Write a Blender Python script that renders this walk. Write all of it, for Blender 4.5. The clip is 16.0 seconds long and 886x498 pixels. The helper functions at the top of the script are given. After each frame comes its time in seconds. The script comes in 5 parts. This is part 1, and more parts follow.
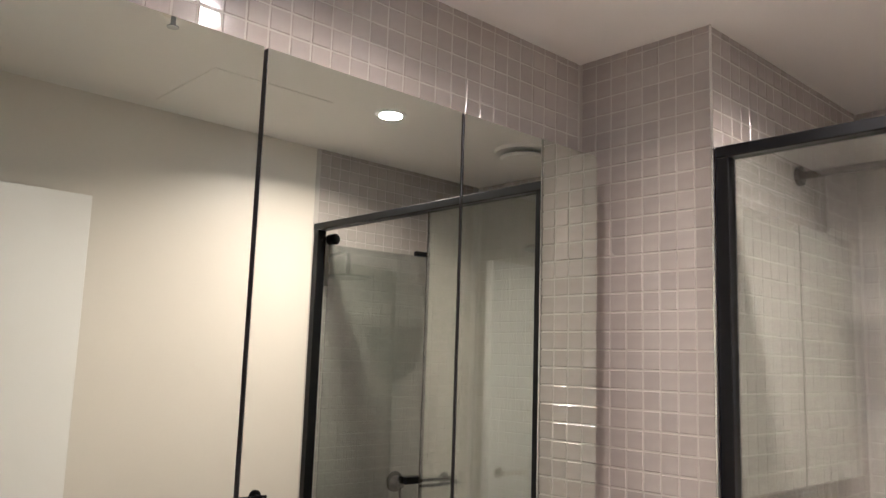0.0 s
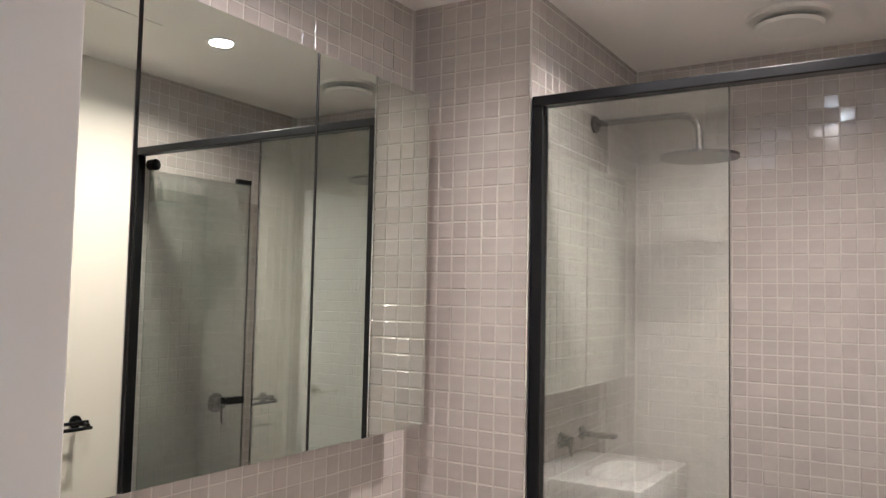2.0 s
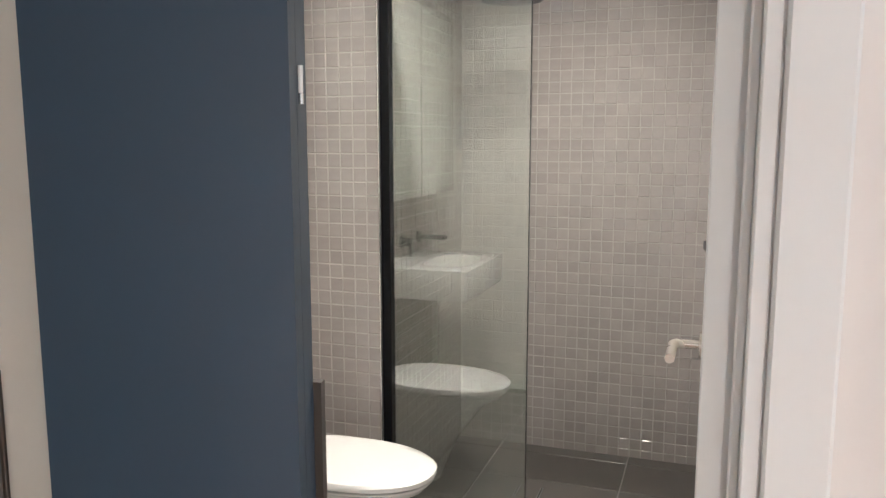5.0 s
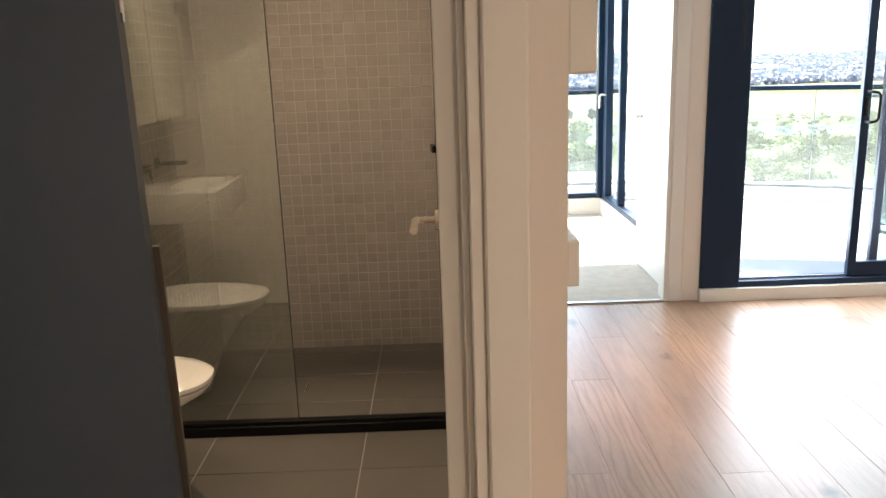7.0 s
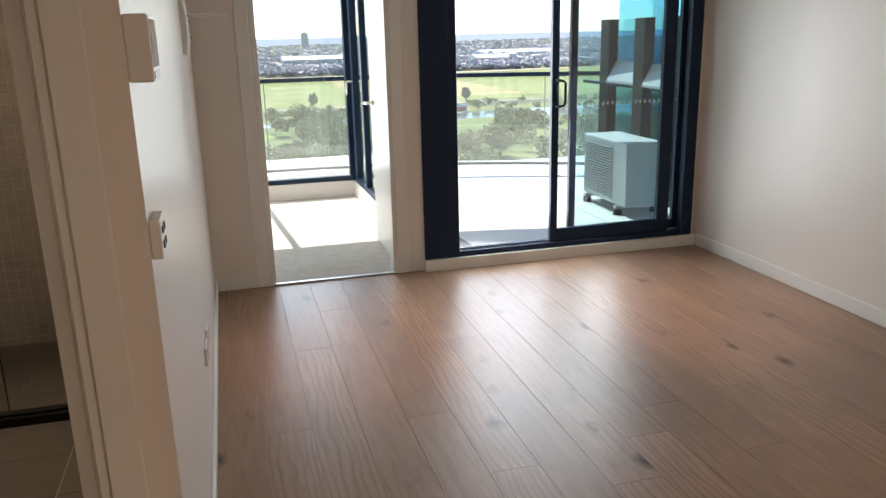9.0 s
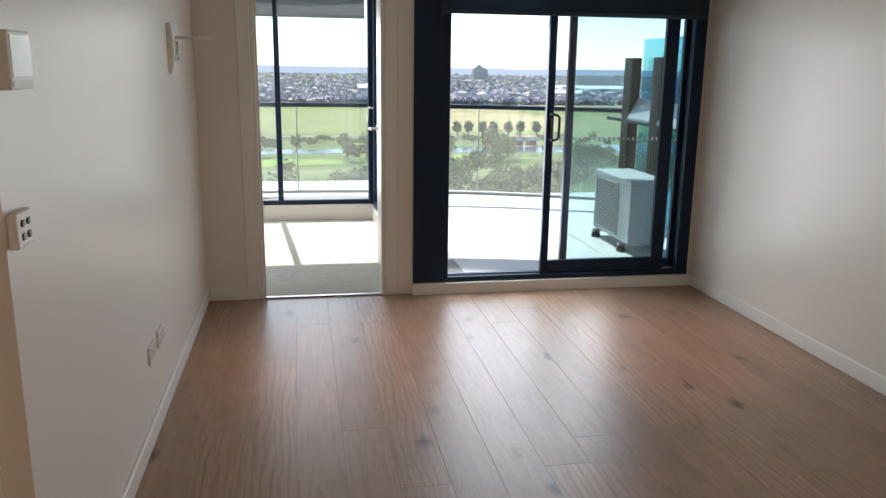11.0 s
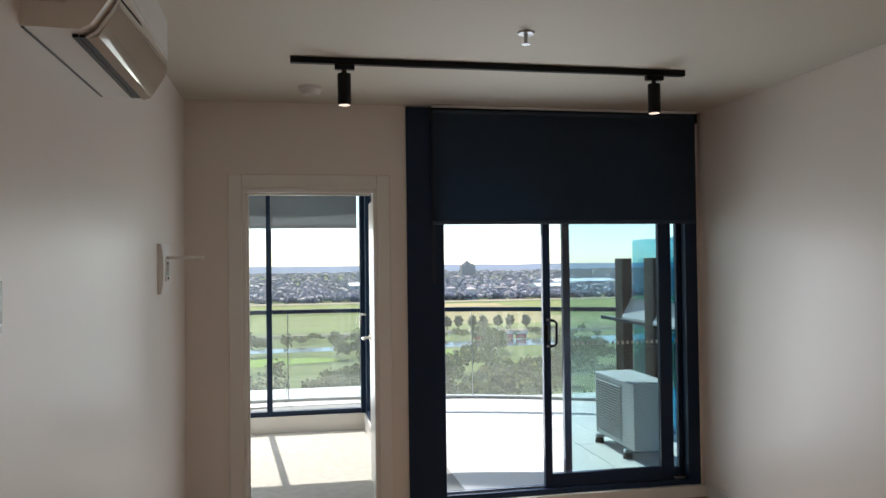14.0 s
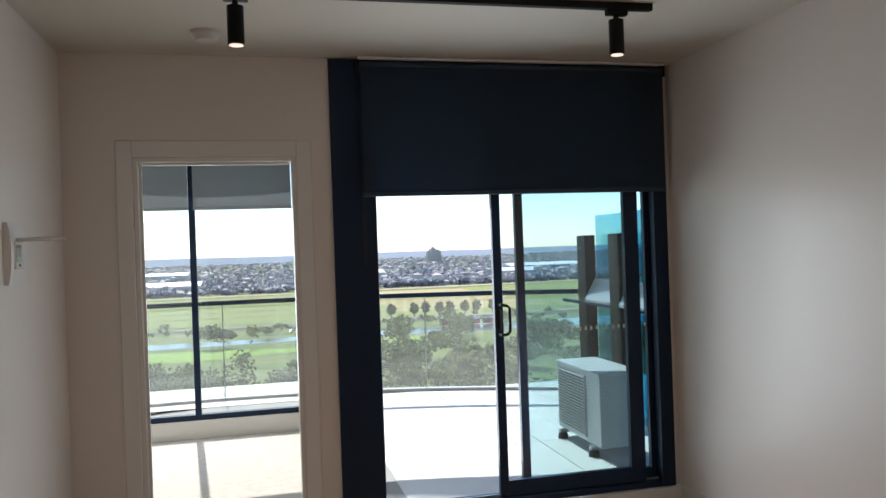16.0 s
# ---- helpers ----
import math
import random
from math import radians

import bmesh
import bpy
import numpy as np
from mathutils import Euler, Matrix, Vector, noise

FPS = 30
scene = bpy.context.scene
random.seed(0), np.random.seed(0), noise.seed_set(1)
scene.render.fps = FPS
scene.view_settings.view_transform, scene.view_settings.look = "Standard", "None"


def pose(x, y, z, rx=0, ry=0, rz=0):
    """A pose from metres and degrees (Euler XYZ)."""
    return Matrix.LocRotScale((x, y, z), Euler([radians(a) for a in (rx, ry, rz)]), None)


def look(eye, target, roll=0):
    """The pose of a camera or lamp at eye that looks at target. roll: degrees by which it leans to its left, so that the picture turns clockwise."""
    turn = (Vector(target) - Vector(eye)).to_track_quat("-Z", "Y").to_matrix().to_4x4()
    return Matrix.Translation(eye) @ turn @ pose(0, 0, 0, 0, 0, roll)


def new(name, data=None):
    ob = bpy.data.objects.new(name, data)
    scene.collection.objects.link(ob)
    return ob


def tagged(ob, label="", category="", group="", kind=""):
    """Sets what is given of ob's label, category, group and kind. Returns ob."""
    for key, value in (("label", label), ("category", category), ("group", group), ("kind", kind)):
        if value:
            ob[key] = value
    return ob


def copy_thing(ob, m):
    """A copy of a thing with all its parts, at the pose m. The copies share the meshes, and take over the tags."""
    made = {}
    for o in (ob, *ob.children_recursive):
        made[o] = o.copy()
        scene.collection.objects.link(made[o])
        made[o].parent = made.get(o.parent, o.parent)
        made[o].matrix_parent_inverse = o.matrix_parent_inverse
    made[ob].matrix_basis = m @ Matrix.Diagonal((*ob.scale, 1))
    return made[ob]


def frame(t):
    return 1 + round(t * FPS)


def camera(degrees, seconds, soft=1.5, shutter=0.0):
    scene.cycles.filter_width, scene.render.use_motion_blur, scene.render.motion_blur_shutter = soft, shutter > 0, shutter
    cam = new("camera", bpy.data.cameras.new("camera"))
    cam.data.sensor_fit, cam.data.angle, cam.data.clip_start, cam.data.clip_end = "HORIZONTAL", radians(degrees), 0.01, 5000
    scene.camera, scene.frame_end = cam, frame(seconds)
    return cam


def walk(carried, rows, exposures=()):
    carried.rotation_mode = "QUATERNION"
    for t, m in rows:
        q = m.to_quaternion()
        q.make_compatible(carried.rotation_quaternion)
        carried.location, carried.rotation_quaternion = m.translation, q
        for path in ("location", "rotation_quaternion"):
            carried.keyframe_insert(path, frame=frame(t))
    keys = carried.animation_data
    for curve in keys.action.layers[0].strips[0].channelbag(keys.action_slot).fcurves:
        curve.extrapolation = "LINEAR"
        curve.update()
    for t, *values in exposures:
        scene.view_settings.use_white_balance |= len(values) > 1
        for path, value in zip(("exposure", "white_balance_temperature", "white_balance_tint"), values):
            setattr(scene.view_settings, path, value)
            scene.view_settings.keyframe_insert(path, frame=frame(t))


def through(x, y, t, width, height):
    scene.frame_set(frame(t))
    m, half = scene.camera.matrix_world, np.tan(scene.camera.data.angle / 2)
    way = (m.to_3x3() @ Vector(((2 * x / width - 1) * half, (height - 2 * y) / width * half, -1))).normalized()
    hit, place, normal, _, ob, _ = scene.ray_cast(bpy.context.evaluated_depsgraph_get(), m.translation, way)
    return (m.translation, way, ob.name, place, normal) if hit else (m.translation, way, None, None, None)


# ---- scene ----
cam = camera(59.0, 16.0)
PATH = [
    (0, (-0.007, 0.037, 1.598), (1.333, 1.494, 1.885), 1.9),
    (0.5, (-0.041, -0.002, 1.591), (1.374, 1.383, 1.871), 2.0),
    (1, (-0.08, -0.001, 1.58), (1.428, 1.288, 1.833), 2.2),
    (1.5, (-0.154, 0.029, 1.581), (1.461, 1.192, 1.777), 1.9),
    (2, (-0.253, 0.022, 1.568), (1.444, 1.072, 1.693), 1.2),
    (2.5, (-0.337, -0.009, 1.545), (1.411, 0.962, 1.603), 0.6),
    (3, (-0.411, -0.068, 1.529), (1.36, 0.861, 1.495), 0.6),
    (5.5, (-0.91, -0.156, 1.484), (0.985, 0.379, 1.131), -0.5),
    (6, (-0.976, -0.135, 1.478), (0.948, 0.231, 1.076), -1.7),
    (6.5, (-1.044, -0.122, 1.478), (0.897, 0.056, 1.031), -1.9),
    (7, (-1.113, -0.147, 1.473), (0.829, -0.156, 0.996), -2.0),
    (7.5, (-1.216, -0.22, 1.471), (0.71, -0.408, 0.968), -2.0),
    (8, (-1.293, -0.331, 1.52), (0.598, -0.684, 0.975), -2.1),
    (8.5, (-1.373, -0.411, 1.519), (0.485, -0.918, 0.98), -1.8),
    (11, (-1.669, -0.981, 1.502), (0.247, -1.328, 1.046), 0.8),
    (11.5, (-1.673, -0.999, 1.549), (0.263, -1.324, 1.165), 0.5),
    (12, (-1.685, -1.011, 1.555), (0.272, -1.316, 1.276), 0.1),
    (12.5, (-1.683, -1.005, 1.558), (0.285, -1.317, 1.386), 0.2),
    (13, (-1.696, -1.01, 1.556), (0.276, -1.335, 1.48), 0.3),
    (13.5, (-1.645, -1.003, 1.574), (0.325, -1.346, 1.561), 0.2),
    (14, (-1.504, -0.98, 1.579), (0.459, -1.359, 1.614), -0.7),
    (14.5, (-1.33, -0.991, 1.569), (0.623, -1.42, 1.628), -1.6),
    (15, (-1.159, -1.057, 1.553), (0.783, -1.532, 1.597), -1.9),
    (15.5, (-0.999, -1.166, 1.552), (0.941, -1.65, 1.582), -2.3),
    (16, (-0.858, -1.283, 1.529), (1.088, -1.747, 1.527), -2.0),
]
EXPOSURES = [(0.0, 2.9, 4950, 12), (2.0, 3.1, 4800, 10), (3.2, 3.25, 4750, 8), (5.4, 3.0, 4650, 2), (6.0, 2.85, 5250, 4), (6.5, 2.5, 5750, 6), (7.0, 2.05, 6250, 7), (7.6, 1.52, 5950, 4), (8.1, 1.42, 6250, 7),
             (8.5, 1.2, 6500, 9), (10.8, 0.8, 6350, 9), (12.5, 0.55, 6400, 9), (16.0, 0.52, 6200, 9)]
walk(cam, [(t, look(eye, target, roll)) for t, eye, target, roll in PATH], EXPOSURES)

# ---- world, sun, lamps, exposure ----
SUN_EL, SUN_AZ = radians(47.0), radians(5.0)
world = bpy.data.worlds.new("sky")
scene.world = world
world.use_nodes = True
wn = world.node_tree.nodes
sky = wn.new("ShaderNodeTexSky")
sky.sky_type, sky.sun_disc = "NISHITA", False
sky.sun_elevation, sky.sun_rotation = SUN_EL, radians(90.0) - SUN_AZ
sky.air_density, sky.dust_density, sky.ozone_density = 0.8, 0.4, 2.5
world.node_tree.links.new(sky.outputs[0], wn["Background"].inputs[0])
wn["Background"].inputs[1].default_value = 0.15


BATH_LIGHTS = ((1.72, 0.345), (0.85, 0.88))   # bathroom downlights, the second over the basin
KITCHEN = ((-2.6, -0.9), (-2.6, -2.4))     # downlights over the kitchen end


def lamp(name, kind, energy, color, m, size=0.1, size_y=None, angle=None, blend=None):
    d = bpy.data.lights.new(name, "AREA" if kind == "DISK" else kind)
    d.energy, d.color = energy, color
    if kind == "AREA":
        d.shape, d.size, d.size_y = "RECTANGLE", size, size_y or size
    elif kind == "DISK":
        d.shape, d.size, d.spread = "DISK", size, radians(170)
    elif kind == "SUN":
        d.angle = angle
    else:
        d.shadow_soft_size = size
    if kind == "SPOT":
        d.spot_size, d.spot_blend = angle, blend
    ob = new(name, d)
    ob.matrix_world = m
    return ob


sun_dir = Vector((math.cos(SUN_EL) * math.cos(SUN_AZ), math.cos(SUN_EL) * math.sin(SUN_AZ), math.sin(SUN_EL)))
lamp("sun", "SUN", 5.0, (1.0, 0.95, 0.87), look(sun_dir * 50, (0, 0, 0)), angle=radians(0.5))
# daylight standing in the openings of the sliding door and of the bedroom window
lamp("daylight_sliding_door", "AREA", 21.0, (0.92, 0.96, 1.0), look((3.55, -2.45, 1.0), (0.0, -0.9, 0.6)), 1.3, 1.5)
lamp("daylight_bedroom", "AREA", 20.0, (0.92, 0.97, 1.0), look((6.0, -0.4, 1.1), (3.0, -0.4, 0.9)), 2.2, 1.6)
for (_x, _y), _p in zip(BATH_LIGHTS, (3.8, 1.5)):
    lamp("downlight_lamp", "DISK", _p, (1.0, 0.72, 0.47), look((_x, _y, 2.486), (_x, _y, 0)), 0.08).data.spread = radians(152)
for _y in (-1.235, -2.84):
    lamp("track_spot_lamp", "SPOT", 34.0, (1.0, 0.58, 0.38), look((2.277, _y, 2.335), (2.2, _y, 0)), 0.02, angle=radians(48), blend=0.9)
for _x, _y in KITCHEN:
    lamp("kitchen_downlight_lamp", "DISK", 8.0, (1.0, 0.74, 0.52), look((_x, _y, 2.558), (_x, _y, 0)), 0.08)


# ---- materials ----
def mat(name, color, rough=0.5, metal=0.0, var=0.06, scale=6.0, grain=80.0, bump=0.05, spec=0.5, random_=0.0, island=0.0, coat=0.0):
    """A surface whose colour and gloss vary at two scales, with fine relief."""
    m = bpy.data.materials.new(name)
    m.use_nodes = True
    nt = m.node_tree
    n, l = nt.nodes, nt.links
    b = n["Principled BSDF"]
    b.inputs["Metallic"].default_value = metal
    b.inputs["Specular IOR Level"].default_value = spec
    b.inputs["Coat Weight"].default_value = coat
    co = n.new("ShaderNodeTexCoord")
    big, fine = n.new("ShaderNodeTexNoise"), n.new("ShaderNodeTexNoise")
    big.inputs["Scale"].default_value, fine.inputs["Scale"].default_value = scale, grain
    big.inputs["Detail"].default_value, fine.inputs["Detail"].default_value = 4.0, 3.0
    l.new(co.outputs["Object"], big.inputs["Vector"])
    l.new(co.outputs["Object"], fine.inputs["Vector"])
    add = n.new("ShaderNodeMath")
    add.operation = "MULTIPLY_ADD"
    add.inputs[1].default_value = 0.35
    l.new(fine.outputs["Fac"], add.inputs[0])
    l.new(big.outputs["Fac"], add.inputs[2])
    ramp = n.new("ShaderNodeMapRange")
    ramp.inputs[1].default_value, ramp.inputs[2].default_value = 0.35, 1.0
    ramp.inputs[3].default_value, ramp.inputs[4].default_value = 1.0 - var, 1.0 + var
    l.new(add.outputs[0], ramp.inputs[0])
    val = ramp.outputs[0]
    if random_ or island:
        src = n.new("ShaderNodeObjectInfo" if random_ else "ShaderNodeNewGeometry")
        rr = n.new("ShaderNodeMapRange")
        amt = random_ or island
        rr.inputs[3].default_value, rr.inputs[4].default_value = 1.0 - amt, 1.0 + amt
        l.new(src.outputs["Random" if random_ else "Random Per Island"], rr.inputs[0])
        mu = n.new("ShaderNodeMath")
        mu.operation = "MULTIPLY"
        l.new(val, mu.inputs[0])
        l.new(rr.outputs[0], mu.inputs[1])
        val = mu.outputs[0]
    hsv = n.new("ShaderNodeHueSaturation")
    hsv.inputs["Color"].default_value = (*color, 1)
    l.new(val, hsv.inputs["Value"])
    l.new(hsv.outputs[0], b.inputs["Base Color"])
    rg = n.new("ShaderNodeMapRange")
    rg.inputs[3].default_value, rg.inputs[4].default_value = max(0.02, rough - 0.06), min(1.0, rough + 0.06)
    l.new(big.outputs["Fac"], rg.inputs[0])
    l.new(rg.outputs[0], b.inputs["Roughness"])
    if bump:
        bp = n.new("ShaderNodeBump")
        bp.inputs["Strength"].default_value, bp.inputs["Distance"].default_value = bump, 0.002
        l.new(fine.outputs["Fac"], bp.inputs["Height"])
        l.new(bp.outputs[0], b.inputs["Normal"])
    return m


def glass(name, tint, gloss=0.04):
    """A thin pane: clear through, with the gloss that its angle gives."""
    m = bpy.data.materials.new(name)
    m.use_nodes = True
    n, l = m.node_tree.nodes, m.node_tree.links
    n.remove(n["Principled BSDF"])
    tr, gl, mix, lw = n.new("ShaderNodeBsdfTransparent"), n.new("ShaderNodeBsdfGlossy"), n.new("ShaderNodeMixShader"), n.new("ShaderNodeLayerWeight")
    tr.inputs[0].default_value = (*tint, 1)
    gl.inputs[0].default_value, gl.inputs[1].default_value = (1, 1, 1, 1), 0.0
    lw.inputs[0].default_value = 0.5
    p5, ma = n.new("ShaderNodeMath"), n.new("ShaderNodeMath")
    p5.operation, p5.inputs[1].default_value = "POWER", 5.0
    ma.operation, ma.inputs[1].default_value, ma.inputs[2].default_value = "MULTIPLY_ADD", 1.0 - gloss, gloss
    l.new(lw.outputs["Facing"], p5.inputs[0])
    l.new(p5.outputs[0], ma.inputs[0])
    l.new(ma.outputs[0], mix.inputs[0])
    l.new(tr.outputs[0], mix.inputs[1])
    l.new(gl.outputs[0], mix.inputs[2])
    l.new(mix.outputs[0], n["Material Output"].inputs[0])
    return m


def dusty(m, share):
    """Weather film on a pane: part of it scatters the light that falls on it."""
    n, l = m.node_tree.nodes, m.node_tree.links
    out = n["Material Output"].inputs[0]
    clean = out.links[0].from_socket
    tl, mx, ns, mr = n.new("ShaderNodeBsdfTranslucent"), n.new("ShaderNodeMixShader"), n.new("ShaderNodeTexNoise"), n.new("ShaderNodeMapRange")
    tl.inputs[0].default_value = (0.85, 0.86, 0.82, 1)
    ns.inputs["Scale"].default_value, ns.inputs["Detail"].default_value = 5.0, 5.0
    mr.inputs[3].default_value, mr.inputs[4].default_value = share * 0.5, share * 1.5
    l.new(ns.outputs["Fac"], mr.inputs[0])
    l.new(mr.outputs[0], mx.inputs[0])
    l.new(clean, mx.inputs[1])
    l.new(tl.outputs[0], mx.inputs[2])
    l.new(mx.outputs[0], out)
    return m


def glow(name, color, strength):
    m = bpy.data.materials.new(name)
    m.use_nodes = True
    b = m.node_tree.nodes["Principled BSDF"]
    b.inputs["Base Color"].default_value = (*color, 1)
    b.inputs["Emission Color"].default_value = (*color, 1)
    b.inputs["Emission Strength"].default_value = strength
    return m


def leafy(name, color, through, **k):
    """Foliage, which lets part of the light through."""
    m = mat(name, color, 0.8, bump=0.0, **k)
    n, l = m.node_tree.nodes, m.node_tree.links
    tl, mx = n.new("ShaderNodeBsdfTranslucent"), n.new("ShaderNodeMixShader")
    tl.inputs[0].default_value = (*through, 1)
    mx.inputs[0].default_value = 0.5
    l.new(n["Principled BSDF"].outputs[0], mx.inputs[1])
    l.new(tl.outputs[0], mx.inputs[2])
    l.new(mx.outputs[0], n["Material Output"].inputs[0])
    return m


def oak():
    m = mat("oak_board", (0.315, 0.203, 0.140), 0.38, var=0.16, scale=2.2, grain=60, bump=0.06, random_=0.13)
    n, l = m.node_tree.nodes, m.node_tree.links
    b = n["Principled BSDF"]
    co, info = n.new("ShaderNodeTexCoord"), n.new("ShaderNodeObjectInfo")
    off = n.new("ShaderNodeVectorMath")
    off.operation = "MULTIPLY_ADD"
    off.inputs[1].default_value = (17.0, 9.0, 0.0)
    l.new(info.outputs["Random"], off.inputs[0])
    l.new(co.outputs["Object"], off.inputs[2])
    mp = n.new("ShaderNodeMapping")
    mp.inputs["Scale"].default_value = (0.8, 9.0, 1.0)
    l.new(off.outputs[0], mp.inputs[0])
    wv = n.new("ShaderNodeTexNoise")
    wv.inputs["Scale"].default_value, wv.inputs["Detail"].default_value, wv.inputs["Distortion"].default_value = 2.4, 7.0, 2.2
    l.new(mp.outputs[0], wv.inputs[0])
    cr = n.new("ShaderNodeValToRGB")
    cr.color_ramp.elements[0].position, cr.color_ramp.elements[0].color = 0.30, (0.82, 0.78, 0.75, 1)
    cr.color_ramp.elements[1].position, cr.color_ramp.elements[1].color = 0.60, (1.06, 1.04, 1.0, 1)
    l.new(wv.outputs["Fac"], cr.inputs[0])
    # knots: few dark ovals
    kv = n.new("ShaderNodeTexVoronoi")
    km = n.new("ShaderNodeMapping")
    km.inputs["Scale"].default_value = (2.0, 3.6, 1.0)
    l.new(off.outputs[0], km.inputs[0])
    kn = n.new("ShaderNodeTexNoise")
    kn.inputs["Scale"].default_value = 9.0
    l.new(km.outputs[0], kn.inputs[0])
    kd = n.new("ShaderNodeMixRGB")
    kd.inputs[0].default_value = 0.12
    l.new(km.outputs[0], kd.inputs[1])
    l.new(kn.outputs["Color"], kd.inputs[2])
    kv.inputs["Scale"].default_value = 1.75
    l.new(kd.outputs[0], kv.inputs["Vector"])
    kr = n.new("ShaderNodeValToRGB")
    kr.color_ramp.elements[0].position, kr.color_ramp.elements[0].color = 0.05, (0.16, 0.13, 0.12, 1)
    kr.color_ramp.elements[1].position, kr.color_ramp.elements[1].color = 0.24, (1, 1, 1, 1)
    l.new(kv.outputs["Distance"], kr.inputs[0])
    old = b.inputs["Base Color"].links[0].from_socket
    m1, m2 = n.new("ShaderNodeMixRGB"), n.new("ShaderNodeMixRGB")
    for mm in (m1, m2):
        mm.blend_type, mm.inputs[0].default_value = "MULTIPLY", 0.9
    l.new(old, m1.inputs[1])
    l.new(cr.outputs[0], m1.inputs[2])
    pick, some = n.new("ShaderNodeSeparateColor"), n.new("ShaderNodeMath")
    l.new(kv.outputs["Color"], pick.inputs[0])
    some.operation, some.inputs[1].default_value = "GREATER_THAN", 0.72
    l.new(pick.outputs[0], some.inputs[0])
    l.new(some.outputs[0], m2.inputs[0])
    # cathedral grain on some of the boards
    gm, gw, gr, gb, m3 = n.new("ShaderNodeMapping"), n.new("ShaderNodeTexWave"), n.new("ShaderNodeValToRGB"), n.new("ShaderNodeMath"), n.new("ShaderNodeMixRGB")
    gm.inputs["Scale"].default_value = (1.3, 5.0, 1.0)
    l.new(off.outputs[0], gm.inputs[0])
    l.new(gm.outputs[0], gw.inputs[0])
    gw.bands_direction = "Y"
    gw.inputs["Scale"].default_value, gw.inputs["Distortion"].default_value = 2.0, 13.0
    gw.inputs["Detail"].default_value, gw.inputs["Detail Scale"].default_value = 2.0, 0.6
    gr.color_ramp.elements[0].position, gr.color_ramp.elements[0].color = 0.05, (0.80, 0.77, 0.75, 1)
    gr.color_ramp.elements[1].position, gr.color_ramp.elements[1].color = 0.40, (1, 1, 1, 1)
    l.new(gw.outputs["Fac"], gr.inputs[0])
    gb.operation, gb.inputs[1].default_value = "GREATER_THAN", 0.68
    l.new(info.outputs["Random"], gb.inputs[0])
    m3.blend_type = "MULTIPLY"
    l.new(gb.outputs[0], m3.inputs[0])
    l.new(m1.outputs[0], m3.inputs[1])
    l.new(gr.outputs[0], m3.inputs[2])
    l.new(m3.outputs[0], m2.inputs[1])
    l.new(kr.outputs[0], m2.inputs[2])
    l.new(m2.outputs[0], b.inputs["Base Color"])
    bp = n.new("ShaderNodeBump")
    bp.inputs["Strength"].default_value, bp.inputs["Distance"].default_value = 0.12, 0.002
    l.new(wv.outputs["Fac"], bp.inputs["Height"])
    l.new(bp.outputs[0], b.inputs["Normal"])
    return m


M_WALL = mat("white_wall_paint", (0.79, 0.745, 0.70), 0.34, var=0.025, scale=1.3, grain=140, bump=0.05)
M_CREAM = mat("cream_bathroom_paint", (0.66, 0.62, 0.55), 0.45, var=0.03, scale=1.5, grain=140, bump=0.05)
# ceiling colour darkened and warmed to stand in for shade and lamplight
M_CEIL = mat("shaded_ceiling_paint", (0.60, 0.575, 0.50), 0.7, var=0.03, scale=1.2, grain=120, bump=0.04)
# lighter copy of the ceiling paint, for the brighter light in the bathroom
M_BCEIL = mat("lit_ceiling_paint", (0.82, 0.80, 0.77), 0.6, var=0.03, scale=1.2, grain=120, bump=0.04)
M_TRIM = mat("white_gloss_trim", (0.80, 0.79, 0.76), 0.3, var=0.02, scale=3, grain=90, bump=0.02)
M_OAK = oak()
M_SUB = mat("dark_joint", (0.24, 0.165, 0.115), 0.8, var=0.2)
M_MOSAIC = mat("glazed_grey_mosaic", (0.40, 0.368, 0.345), 0.16, var=0.07, scale=9, grain=40, bump=0.12, random_=0.05)
M_MOSAIC_J = mat("glazed_grey_mosaic_joined", (0.40, 0.368, 0.345), 0.16, var=0.07, scale=9, grain=40, bump=0.12, island=0.05)
M_GROUT = mat("light_grout", (0.465, 0.435, 0.405), 0.8, var=0.08, scale=12, grain=200, bump=0.2)
M_FTILE = mat("dark_porcelain_tile", (0.15, 0.137, 0.125), 0.34, var=0.12, scale=4, grain=120, bump=0.08, random_=0.07)
M_FGROUT = mat("floor_grout", (0.42, 0.40, 0.37), 0.85, var=0.1)
M_BLACK = mat("black_powder_coat", (0.004, 0.0043, 0.005), 0.36, var=0.15, scale=8, grain=200, bump=0.05, spec=0.2)
M_GUN = mat("gunmetal", (0.085, 0.08, 0.078), 0.3, metal=1.0, var=0.1, bump=0.03)
M_ALU = mat("dark_aluminium_frame", (0.008, 0.023, 0.056), 0.42, var=0.12, scale=6, grain=180, bump=0.04, spec=0.25)
M_NAVY = mat("navy_laminate", (0.038, 0.058, 0.086), 0.34, var=0.06, scale=2.5, grain=160, bump=0.05)
M_BRONZE = mat("dark_bronze", (0.10, 0.085, 0.07), 0.4, metal=0.6, var=0.08)
M_BLIND = mat("dark_blind_fabric", (0.042, 0.066, 0.102), 0.9, var=0.08, scale=5, grain=500, bump=0.3)
M_GBLIND = mat("grey_blind_fabric", (0.30, 0.32, 0.335), 0.9, var=0.05, scale=5, grain=500, bump=0.3)
M_NICKEL = mat("satin_nickel", (0.72, 0.68, 0.62), 0.28, metal=1.0, var=0.05, bump=0.02)
M_WHITE = mat("white_ceramic", (0.82, 0.80, 0.77), 0.1, var=0.015, scale=4, bump=0.0, coat=0.4)
M_PLASTIC = mat("white_plastic", (0.76, 0.75, 0.72), 0.35, var=0.02, scale=6, bump=0.02)
